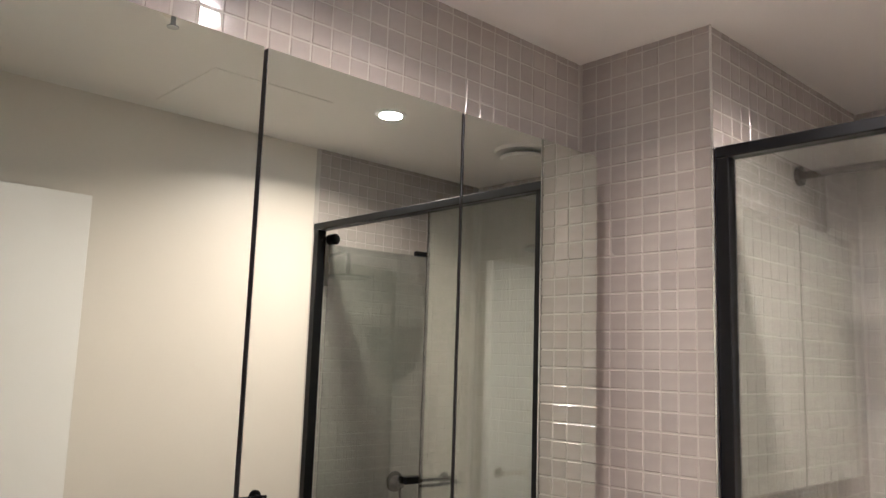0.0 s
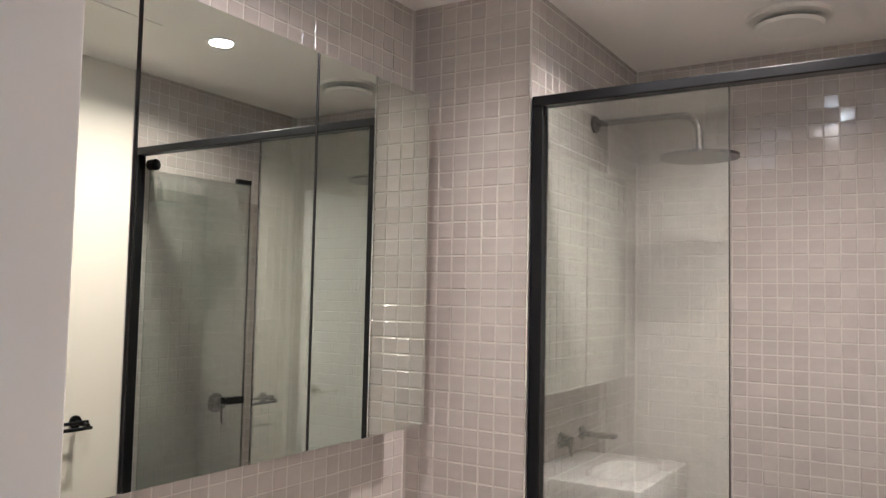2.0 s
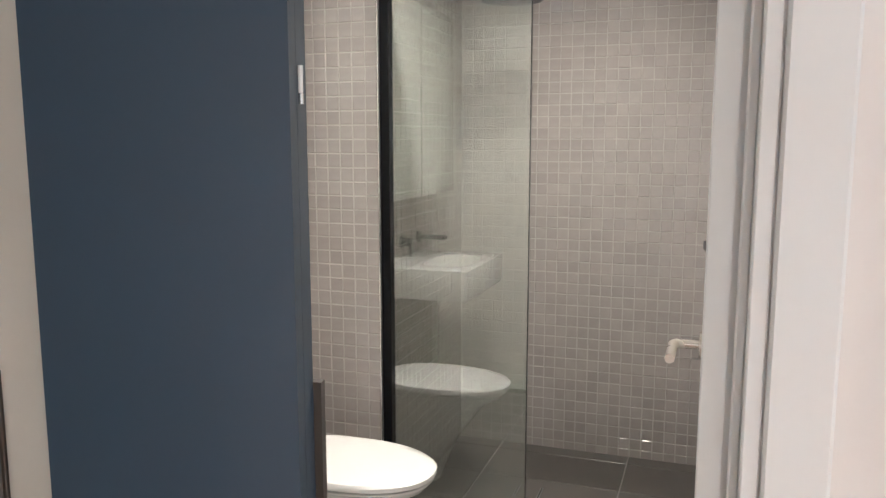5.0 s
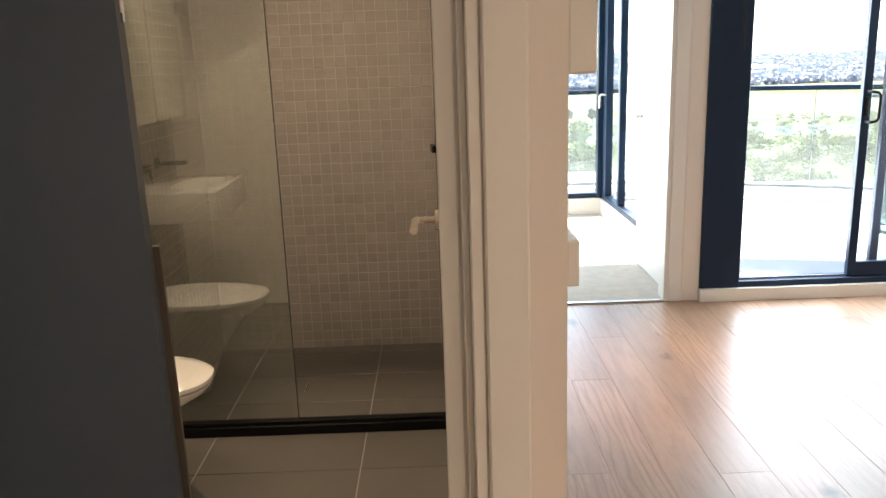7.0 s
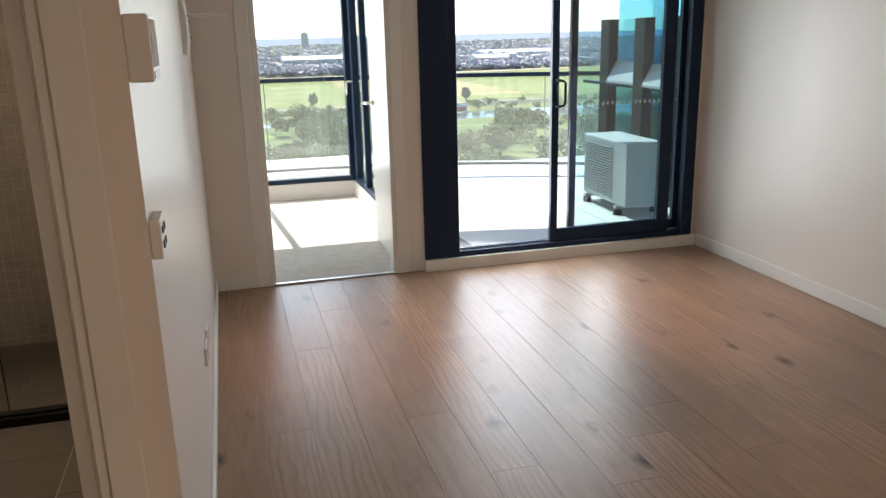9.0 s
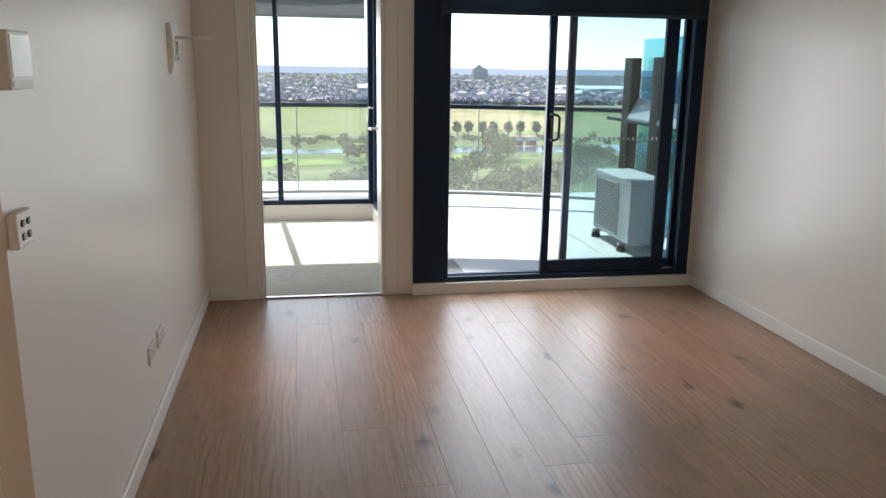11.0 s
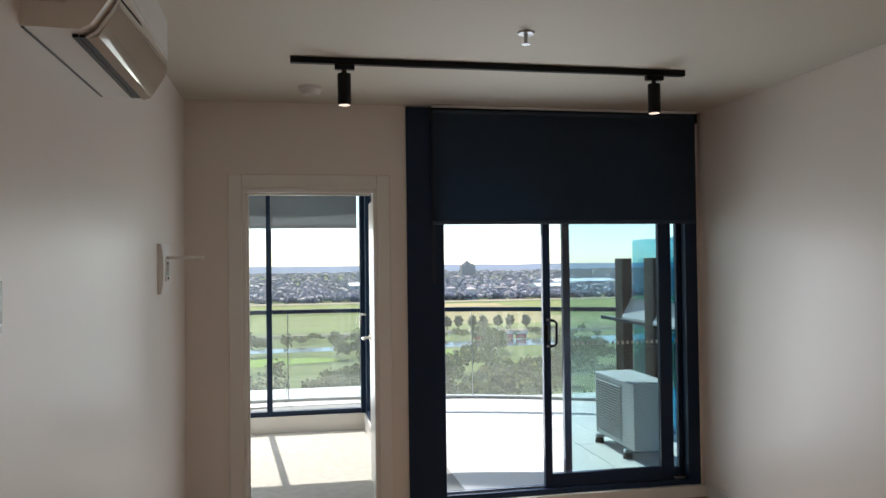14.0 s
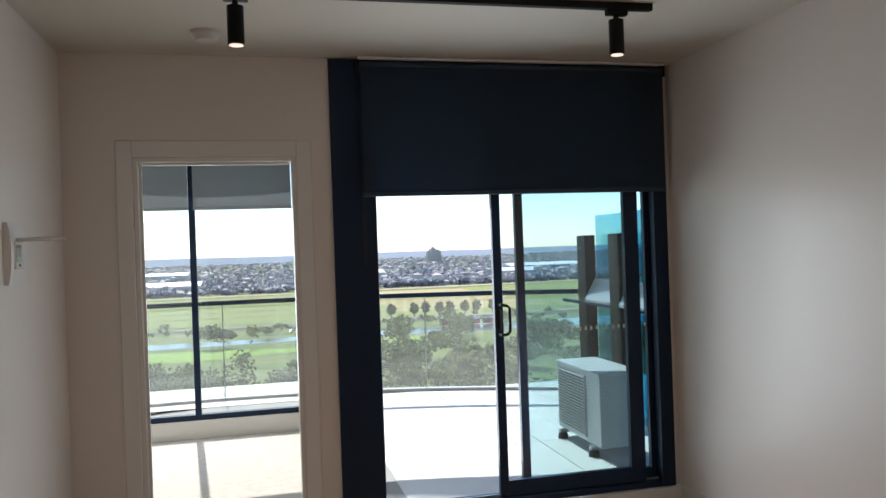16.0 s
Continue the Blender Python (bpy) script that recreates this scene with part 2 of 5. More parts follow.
M_PLASTIC2 = mat("grey_white_plastic", (0.62, 0.60, 0.57), 0.4, var=0.03, scale=6, bump=0.02)
M_SILVER = mat("silver_plastic", (0.75, 0.75, 0.73), 0.18, metal=0.9, var=0.05, bump=0.02)
M_CHROME = mat("mirror_chrome", (0.80, 0.79, 0.77), 0.03, metal=1.0, var=0.03, bump=0.0)
M_DARKP = mat("dark_plastic", (0.02, 0.02, 0.022), 0.4, var=0.1)
M_CARPET = mat("pale_grey_carpet", (0.44, 0.41, 0.36), 0.95, var=0.14, scale=14, grain=420, bump=0.8)
M_BTILE = mat("pale_balcony_tile", (0.60, 0.59, 0.57), 0.5, var=0.05, scale=3, grain=150, bump=0.06, random_=0.04)
M_BJOINT = mat("balcony_joint", (0.32, 0.32, 0.31), 0.9)
M_CONC = mat("painted_concrete", (0.55, 0.54, 0.52), 0.8, var=0.08, scale=2, grain=90, bump=0.15)
M_STEEL = mat("brushed_steel", (0.45, 0.46, 0.47), 0.35, metal=1.0, var=0.08)
M_ACW = mat("outdoor_white_casing", (0.46, 0.47, 0.47), 0.4, var=0.04, scale=4, bump=0.03)
M_MIRROR = mat("mirror_silver", (0.76, 0.80, 0.755), 0.0, metal=1.0, var=0.0, bump=0.0)
M_MIRROR.node_tree.nodes["Principled BSDF"].inputs["Roughness"].links and M_MIRROR.node_tree.links.remove(M_MIRROR.node_tree.nodes["Principled BSDF"].inputs["Roughness"].links[0])
M_MIRROR.node_tree.nodes["Principled BSDF"].inputs["Roughness"].default_value = 0.0
M_GLASS = glass("clear_glass", (0.97, 0.985, 0.98))
M_SHGLASS = glass("shower_glass", (0.87, 0.905, 0.885), 0.21)
M_TEAL = glass("teal_tinted_glass", (0.74, 0.87, 0.90))
M_BALGLASS = dusty(glass("balustrade_glass", (0.90, 0.94, 0.92)), 0.05)
M_SCREEN = glass("teal_screen_glass", (0.40, 0.70, 0.80))
M_LED = glow("lit_diffuser", (1.0, 0.90, 0.74), 14.0)
# pale teal of reflected windows is put into the screen's base colour
M_SCRN = mat("reflection_pale_screen", (0.50, 0.56, 0.56), 0.08, var=0.05, bump=0.0, spec=0.9, coat=1.0)

# ---- building helpers ----
ORIGIN = {}


def thing(name, at, label, category, group="", kind=""):
    ob = new(name)
    ob.location = at
    ORIGIN[ob.name] = Vector(at)
    return tagged(ob, label, category, group, kind)


def mesh_of(name, bm, material, at=None, smooth=False):
    if at is not None:
        bmesh.ops.translate(bm, vec=-Vector(at), verts=bm.verts)
    me = bpy.data.meshes.new(name)
    bm.to_mesh(me)
    bm.free()
    me.materials.append(material)
    if smooth:
        me.shade_smooth()
        me.set_sharp_from_angle(angle=radians(38))
    return me


def part(name, bm, material, parent, label="", smooth=False, category=""):
    """Links a bmesh, given in the world's metres, as one mesh under a thing or under a part."""
    at = ORIGIN[parent.name]
    ob = new(name, mesh_of(name, bm, material, at, smooth))
    ob.parent = parent
    ORIGIN[ob.name] = at
    return tagged(ob, label, category)


def solo(name, bm, material, at, label, category, kind="", group="", smooth=False):
    ob = new(name, mesh_of(name, bm, material, at, smooth))
    ob.location = at
    ORIGIN[ob.name] = Vector(at)
    return tagged(ob, label, category, group, kind)


def box(bm, x0, x1, y0, y1, z0, z1, bevel=0.0, seg=1):
    r = bmesh.ops.create_cube(bm, size=1.0)
    bmesh.ops.scale(bm, vec=(x1 - x0, y1 - y0, z1 - z0), verts=r["verts"])
    bmesh.ops.translate(bm, vec=((x0 + x1) / 2, (y0 + y1) / 2, (z0 + z1) / 2), verts=r["verts"])
    if bevel:
        ed = list({e for v in r["verts"] for e in v.link_edges})
        bmesh.ops.bevel(bm, geom=ed, offset=bevel, segments=seg, affect="EDGES", profile=0.5)
    return bm


def B(*a, **k):
    return box(bmesh.new(), *a, **k)


def cyl(bm, p, q, r, r2=None, seg=24):
    """A round bar from p to q."""
    p, q = Vector(p), Vector(q)
    d = q - p
    m = Matrix.Translation((p + q) / 2) @ d.to_track_quat("Z", "Y").to_matrix().to_4x4()
    bmesh.ops.create_cone(bm, cap_ends=True, segments=seg, radius1=r, radius2=r if r2 is None else r2, depth=d.length, matrix=m)
    return bm


def C(*a, **k):
    return cyl(bmesh.new(), *a, **k)


def tube(bm, pts, r, seg=12):
    """A pipe of radius r along the points, with square ends."""
    pts = [Vector(p) for p in pts]
    rings = []
    up = None
    for i, p in enumerate(pts):
        d = (pts[min(i + 1, len(pts) - 1)] - pts[max(i - 1, 0)]).normalized()
        if up is None:
            up = d.orthogonal().normalized()
        up = (up - d * up.dot(d)).normalized()
        side = d.cross(up)
        rings.append([bm.verts.new(p + (up * math.cos(a) + side * math.sin(a)) * r) for a in (2 * math.pi * k / seg for k in range(seg))])
    for a, b in zip(rings, rings[1:]):
        for k in range(seg):
            bm.faces.new((a[k], a[(k + 1) % seg], b[(k + 1) % seg], b[k]))
    bm.faces.new(rings[0][::-1])
    bm.faces.new(rings[-1])
    bmesh.ops.recalc_face_normals(bm, faces=bm.faces)
    return bm


def prism(bm, outline, z0, z1, bevel=0.0):
    """An upright block over a closed outline of (x, y)."""
    lo = [bm.verts.new((x, y, z0)) for x, y in outline]
    hi = [bm.verts.new((x, y, z1)) for x, y in outline]
    k = len(outline)
    bm.faces.new(lo[::-1])
    top = bm.faces.new(hi)
    for i in range(k):
        bm.faces.new((lo[i], lo[(i + 1) % k], hi[(i + 1) % k], hi[i]))
    bmesh.ops.recalc_face_normals(bm, faces=bm.faces)
    if bevel:
        bmesh.ops.bevel(bm, geom=list(top.edges), offset=bevel, segments=3, affect="EDGES", profile=0.5)
    return bm


def rows_of(bm, rings, close=True):
    """A skin through rings of points; the ends are capped."""
    vs = [[bm.verts.new(p) for p in ring] for ring in rings]
    k = len(vs[0])
    for a, b in zip(vs, vs[1:]):
        for i in range(k):
            bm.faces.new((a[i], a[(i + 1) % k], b[(i + 1) % k], b[i]))
    if close:
        bm.faces.new(vs[0][::-1])
        bm.faces.new(vs[-1])
    bmesh.ops.recalc_face_normals(bm, faces=bm.faces)
    return bm


def wall(name, boxes, material, label):
    bm = bmesh.new()
    for b in boxes:
        box(bm, *b)
    return solo(name, bm, material, (boxes[0][0], boxes[0][2], 0), label, "wall", "structure")

# ---- the large structure ----
CEIL, BCEIL = 2.57, 2.495
YN, YS, XE = -0.352, -3.69, 3.37          # living room: north, south and east wall faces
XW = -4.6                                  # far end behind the walker
BS, BN, BX0, PX, SN, SE = -0.27, 1.426, 0.10, 1.80, 1.003, 2.80   # bathroom faces

wall("wall_living_south", [(XW - 0.12, XE + 0.12, YS - 0.12, YS, 0, CEIL)], M_WALL, "plain white painted living room wall")
wall("wall_living_west", [(XW - 0.12, XW, YS, 0.62, 0, CEIL)], M_WALL, "plain white painted wall closing the room")
wall("wall_corridor_north", [(XW, -1.15, 0.50, 0.62, 0, CEIL), (-1.15, -0.30, 0.50, 0.62, 2.30, CEIL)], M_WALL, "white painted corridor wall with a laundry opening")
wall("wall_living_north", [(BX0, XE, YN, BS, 0, CEIL)], M_WALL, "white painted wall with switches and wall unit")
DN0, DN1, DH = -0.215, 0.50, 2.12            # bathroom doorway
wall("wall_bathroom_west", [(BX0, 0.21, BS, DN0, 0, CEIL), (BX0, 0.21, DN0, DN1, DH, CEIL), (-0.09, 0.042, DN1, 1.6, 0, CEIL), (-0.09, BX0, DN0, DN1, DH, CEIL)], M_WALL,
     "white painted wall around the bathroom doorway")
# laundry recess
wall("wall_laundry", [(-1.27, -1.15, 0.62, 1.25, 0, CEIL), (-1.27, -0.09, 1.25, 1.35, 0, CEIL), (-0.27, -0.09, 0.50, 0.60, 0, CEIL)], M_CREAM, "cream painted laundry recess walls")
# bathroom shell
wall("wall_bathroom_north", [(0.02, PX + 0.006, BN, BN + 0.12, 0, CEIL)], M_GROUT, "grouted mosaic wall behind the mirror cabinet")
wall("wall_shower_nib", [(PX + 0.006, PX + 0.10, SN + 0.006, BN, 0, CEIL)], M_GROUT, "grouted mosaic nib wall beside the shower")
wall("wall_shower_north", [(PX + 0.10, SE, SN + 0.006, SN + 0.12, 0, CEIL)], M_GROUT, "grouted mosaic shower wall with the shower arm")
wall("wall_shower_east", [(SE + 0.006, SE + 0.12, BS, SN + 0.12, 0, CEIL)], M_GROUT, "grouted mosaic end wall of the shower")
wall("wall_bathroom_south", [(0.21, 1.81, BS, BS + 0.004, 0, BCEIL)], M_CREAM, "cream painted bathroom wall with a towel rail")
wall("wall_shower_south", [(1.81, SE, BS, BS + 0.006, 0, BCEIL)], M_GROUT, "grouted mosaic shower wall with the mixer")
# east wall of the living room, with bedroom doorway and window opening
BD0, BD1 = -1.50, -0.69
SL0, SL1 = -3.66, -1.69
wall("wall_living_east", [(XE, XE + 0.11, BD1, YN + 0.4, 0, CEIL), (XE, XE + 0.11, BD0, BD1, 2.04, CEIL), (XE, XE + 0.11, SL1, BD0, 0, CEIL), (XE, XE + 0.11, YS, SL0, 0, CEIL)],
     M_WALL, "white painted wall with bedroom doorway and sliding door")
wall("wall_window_plinth", [(XE - 0.045, XE + 0.14, YS, SL1 + 0.005, 0, 0.075)], M_TRIM, "white plinth under the sliding door")
# bedroom
wall("wall_bedroom_south", [(XE + 0.11, 4.28, -1.73, -1.645, 0, 2.57), (4.28, 6.05, -1.73, -1.645, 0, 0.15), (4.28, 6.05, -1.73, -1.645, 2.42, 2.57)], M_WALL, "white bedroom wall below and beside glazing")
wall("wall_bedroom_east", [(6.0, 6.12, -1.645, 2.2, 0, 0.155), (6.0, 6.12, -1.645, 2.2, 2.45, 2.57)], M_WALL, "white plinth under the bedroom window")
wall("wall_bedroom_north", [(XE + 0.11, 6.12, 2.2, 2.32, 0, 2.57)], M_WALL, "plain white bedroom wall")
wall("wall_bedroom_west", [(XE, XE + 0.11, 0.05, 2.2, 0, 2.57)], M_WALL, "plain white bedroom wall")


def slab(name, x0, x1, y0, y1, z0, z1, material, label, category):
    return solo(name, B(x0, x1, y0, y1, z0, z1), material, (x0, y0, z0), label, category, "structure")


slab("ceiling", XW, XE + 0.12, YS, YN, CEIL, CEIL + 0.15, M_CEIL, "flat painted ceiling, darkened for shade", "ceiling")
slab("ceiling_corridor", XW, BX0, YN, 0.62, CEIL, CEIL + 0.15, M_CEIL, "flat corridor ceiling, darkened for shade", "ceiling")
slab("ceiling_laundry", -1.27, -0.09, 0.62, 1.35, CEIL, CEIL + 0.15, M_CEIL, "flat laundry ceiling, darkened for shade", "ceiling")
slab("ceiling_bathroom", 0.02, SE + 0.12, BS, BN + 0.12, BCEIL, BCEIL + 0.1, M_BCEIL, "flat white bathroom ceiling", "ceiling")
slab("ceiling_bedroom", XE + 0.12, 6.12, -1.73, 2.32, 2.57, 2.72, M_CEIL, "flat white bedroom ceiling", "ceiling")
slab("floor_base", XW, XE + 0.11, YS, YN, -0.2, -0.004, M_SUB, "dark underlay below the oak boards", "floor")
slab("floor_base_corridor", XW, BX0, YN, 0.62, -0.2, -0.004, M_SUB, "dark underlay below the oak boards", "floor")
slab("floor_laundry", -1.15, -0.09, 0.62, 1.25, -0.2, 0.0, M_FTILE, "dark tiled laundry floor", "floor")
floor_bath = slab("floor_bathroom", BX0, SE + 0.1, BS, BN, -0.2, -0.003, M_FGROUT, "grouted base of the dark bathroom tiles", "floor")
slab("floor_bedroom", XE + 0.02, 6.0, -1.645, 2.2, -0.2, 0.008, M_CARPET, "pale grey loop pile bedroom carpet", "floor")


def trim(name, boxes, label, material=None, bevel=0.004):
    bm = bmesh.new()
    for b in boxes:
        box(bm, *b, bevel=bevel)
    return solo(name, bm, material or M_TRIM, (boxes[0][0], boxes[0][2], boxes[0][4]), label, "trim", "structure")


trim("baseboard_north", [(BX0 + 0.02, XE - 0.005, YN - 0.014, YN, 0, 0.085)], "white painted skirting board")
trim("baseboard_south", [(XW, XE - 0.05, YS, YS + 0.014, 0, 0.085)], "white painted skirting board")
trim("baseboard_east", [(XE - 0.012, XE, BD1 + 0.085, YN - 0.016, 0, 0.085)], "white painted skirting board")
trim("architrave_bedroom", [(XE - 0.012, XE, BD1 + 0.005, BD1 + 0.085, 0, 2.13), (XE - 0.012, XE, BD0 - 0.085, BD0 - 0.005, 0, 2.13), (XE - 0.012, XE, BD0 - 0.005, BD1 + 0.005, 2.045, 2.13)],
     "white painted door architrave")
trim("jamb_bedroom", [(XE - 0.002, XE + 0.113, BD1 - 0.02, BD1 + 0.004, 0, 2.04), (XE - 0.002, XE + 0.113, BD0 - 0.004, BD0 + 0.02, 0, 2.04), (XE - 0.002, XE + 0.113, BD0 + 0.02, BD1 - 0.02, 2.02, 2.044),
                       (XE + 0.045, XE + 0.06, BD1 - 0.034, BD1 - 0.02, 0, 2.02), (XE + 0.045, XE + 0.06, BD0 + 0.034, BD1 - 0.034, 2.006, 2.02)], "white painted door lining with stop", bevel=0.002)
trim("architrave_bathroom", [(BX0 - 0.016, BX0, DN0 - 0.075, DN0 - 0.004, 0, 2.20)], "white painted bathroom door architrave")
trim("jamb_bathroom", [(BX0 - 0.004, 0.213, DN0 - 0.002, DN0 + 0.018, 0, DH), (-0.094, 0.046, DN1 - 0.018, DN1 + 0.002, 0, DH), (BX0 - 0.004, 0.213, DN0 + 0.018, DN1 - 0.018, DH - 0.018, DH + 0.002),
                        (0.135, 0.15, DN0 + 0.018, DN0 + 0.03, 0, DH - 0.018)], "white painted bathroom door lining", bevel=0.002)
trim("tile_edge_trim", [(PX - 0.0015, PX + 0.005, SN - 0.002, SN + 0.003, 0, BCEIL)], "thin bright metal trim on the tiled corner", M_SILVER, 0.0006)
trim("threshold", [(XE - 0.01, XE + 0.02, BD0 + 0.02, BD1 - 0.02, -0.003, 0.011)], "thin metal strip between oak and carpet", M_STEEL, 0.002)
trim("threshold_bathroom", [(BX0 - 0.012, BX0 + 0.03, DN0 + 0.018, DN1 - 0.018, -0.003, 0.006)], "thin metal strip between oak and tiles", M_STEEL, 0.002)


# ---- bathroom things ----
def lever(parent_part, x, y, z, ny, toward, mtl=M_NICKEL):
    """A lever on a rose; ny: the way that the face looks along y, toward: the way that the grip points along x."""
    bm = bmesh.new()
    cyl(bm, (x, y, z), (x, y + ny * 0.009, z), 0.026, seg=28)
    h = part("door_handle", bm, mtl, parent_part, "satin metal lever handle", smooth=True)
    g = bmesh.new()
    tube(g, [(x, y + ny * 0.009, z), (x, y + ny * 0.048, z), (x + toward * 0.006, y + ny * 0.056, z), (x + toward * 0.018, y + ny * 0.06, z), (x + toward * 0.125, y + ny * 0.06, z)], 0.0095)
    part("grip", g, mtl, h, smooth=True)
    return h


def door_leaf(name, x0, x1, y0, y1, z0, z1, label, lev):
    d = thing(name, (x0, (y0 + y1) / 2, z0), label, "door", kind="structure")
    leaf = part("leaf", B(x0, x1, y0, y1, z0, z1, bevel=0.002), M_TRIM, d)
    lever(leaf, *lev)
    for z in (0.25, 1.80):
        part("hinge", C((x0 - 0.004, y1 + 0.004, z), (x0 - 0.004, y1 + 0.004, z + 0.09), 0.006, seg=12), M_NICKEL, d, smooth=True)
    return d


door_leaf("door_bathroom", 0.165, 0.865, DN0 + 0.02, DN0 + 0.067, 0.008, 2.11, "open white flush bathroom door along the wall", (0.80, DN0 + 0.067, 1.08, 1, -1))
door_leaf("door_bedroom", XE + 0.115, XE + 0.90, -1.573, -1.538, 0.012, 2.02, "open white flush bedroom door with lever handle", (XE + 0.84, -1.538, 1.04, 1, -1))


def mirror_cabinet():
    c = thing("mirror_cabinet", (0.90, BN, 1.196), "mirror-fronted bathroom cabinet hung on mosaic wall", "cabinet")
    x0, w, y, z0, z1 = 0.170, 0.510, 1.284, 1.196, 2.166
    part("body", B(x0, x0 + 3 * w, y + 0.02, BN, z0 + 0.004, z1 - 0.003, bevel=0.002), M_PLASTIC2, c, "pale laminate cabinet body")
    for i in range(3):
        g0, g1 = (0.004 if i else 0.001), (0.004 if i < 2 else 0.001)
        d = part("door", B(x0 + i * w + g0, x0 + (i + 1) * w - g1, y + 0.003, y + 0.018, z0, z1, bevel=0.001), M_DARKP, c, "dark-edged cabinet door")
        part("mirror", B(x0 + i * w + g0 + 0.001, x0 + (i + 1) * w - g1 - 0.001, y, y + 0.003, z0 + 0.001, z1 - 0.001), M_MIRROR, d, "clear silvered mirror")


mirror_cabinet()


def basin():
    b = thing("wall_basin", (0.75, BN, 0.73), "white wall-hung rectangular ceramic basin", "basin")
    x0, x1, y0, y1, z0, z1 = 0.43, 1.07, 0.915, BN - 0.004, 0.73, 0.88
    bm = B(x0, x1, y0, y1, z0, z1, bevel=0.012, seg=2)
    n = 28
    cx, cy = (x0 + x1) / 2, y0 + 0.17
    ring = lambda s, z: [(cx + 0.21 * s * math.copysign(abs(math.cos(a)) ** 0.7, math.cos(a)), cy + 0.125 * s * math.copysign(abs(math.sin(a)) ** 0.7, math.sin(a)), z)
                         for a in (2 * math.pi * k / n for k in range(n))]
    top = [f for f in bm.faces if f.normal.z > 0.99 and f.calc_area() > 0.05][0]
    bmesh.ops.delete(bm, geom=[top], context="FACES_ONLY")
    rim = [e for e in bm.edges if e.is_boundary]
    hole = [bm.verts.new(p) for p in ring(1.0, z1)]
    he = [bm.edges.new((hole[k], hole[(k + 1) % n])) for k in range(n)]
    bmesh.ops.triangle_fill(bm, edges=rim + he, use_beauty=True)
    prev = hole
    for s, z in ((0.97, z1 - 0.02), (0.9, z1 - 0.07), (0.72, z1 - 0.10), (0.3, z1 - 0.112), (0.08, z1 - 0.115)):
        cur = [bm.verts.new(p) for p in ring(s, z)]
        for k in range(n):
            bm.faces.new((prev[k], cur[k], cur[(k + 1) % n], prev[(k + 1) % n]))
        prev = cur
    bm.faces.new(prev)
    bmesh.ops.recalc_face_normals(bm, faces=bm.faces)
    part("bowl", bm, M_WHITE, b, smooth=True)
    part("waste", C((cx, cy, z1 - 0.115), (cx, cy, z1 - 0.108), 0.03), M_BLACK, b, "black basin waste", smooth=True)
    t = thing("basin_tap", (0.70, BN, 1.0), "black wall-mounted basin spout and mixer", "tap")
    xs, xm, zt = 0.37, 0.62, 0.945
    bm = rows_of(bmesh.new(), [[(xs - 0.024, y, zt - 0.011), (xs + 0.024, y, zt - 0.011), (xs + 0.024, y, zt + 0.009), (xs - 0.024, y, zt + 0.009)] for y in (BN, BN - 0.17)])
    bmesh.ops.bevel(bm, geom=list(bm.edges), offset=0.003, segments=2, affect="EDGES", profile=0.5)
    part("spout", bm, M_BLACK, t, "flat black spout", smooth=True)
    part("spout_flange", C((xs, BN, zt), (xs, BN - 0.009, zt), 0.033, seg=28), M_BLACK, t, smooth=True)
    part("mixer_plate", C((xm, BN, zt), (xm, BN - 0.009, zt), 0.036, seg=28), M_BLACK, t, smooth=True)
    part("mixer_body", C((xm, BN - 0.009, zt), (xm, BN - 0.055, zt), 0.023, seg=24), M_BLACK, t, smooth=True)
    part("mixer_handle", C((xm, BN - 0.045, zt - 0.005), (xm + 0.004, BN - 0.06, zt - 0.085), 0.006, seg=12), M_BLACK, t, smooth=True)


basin()


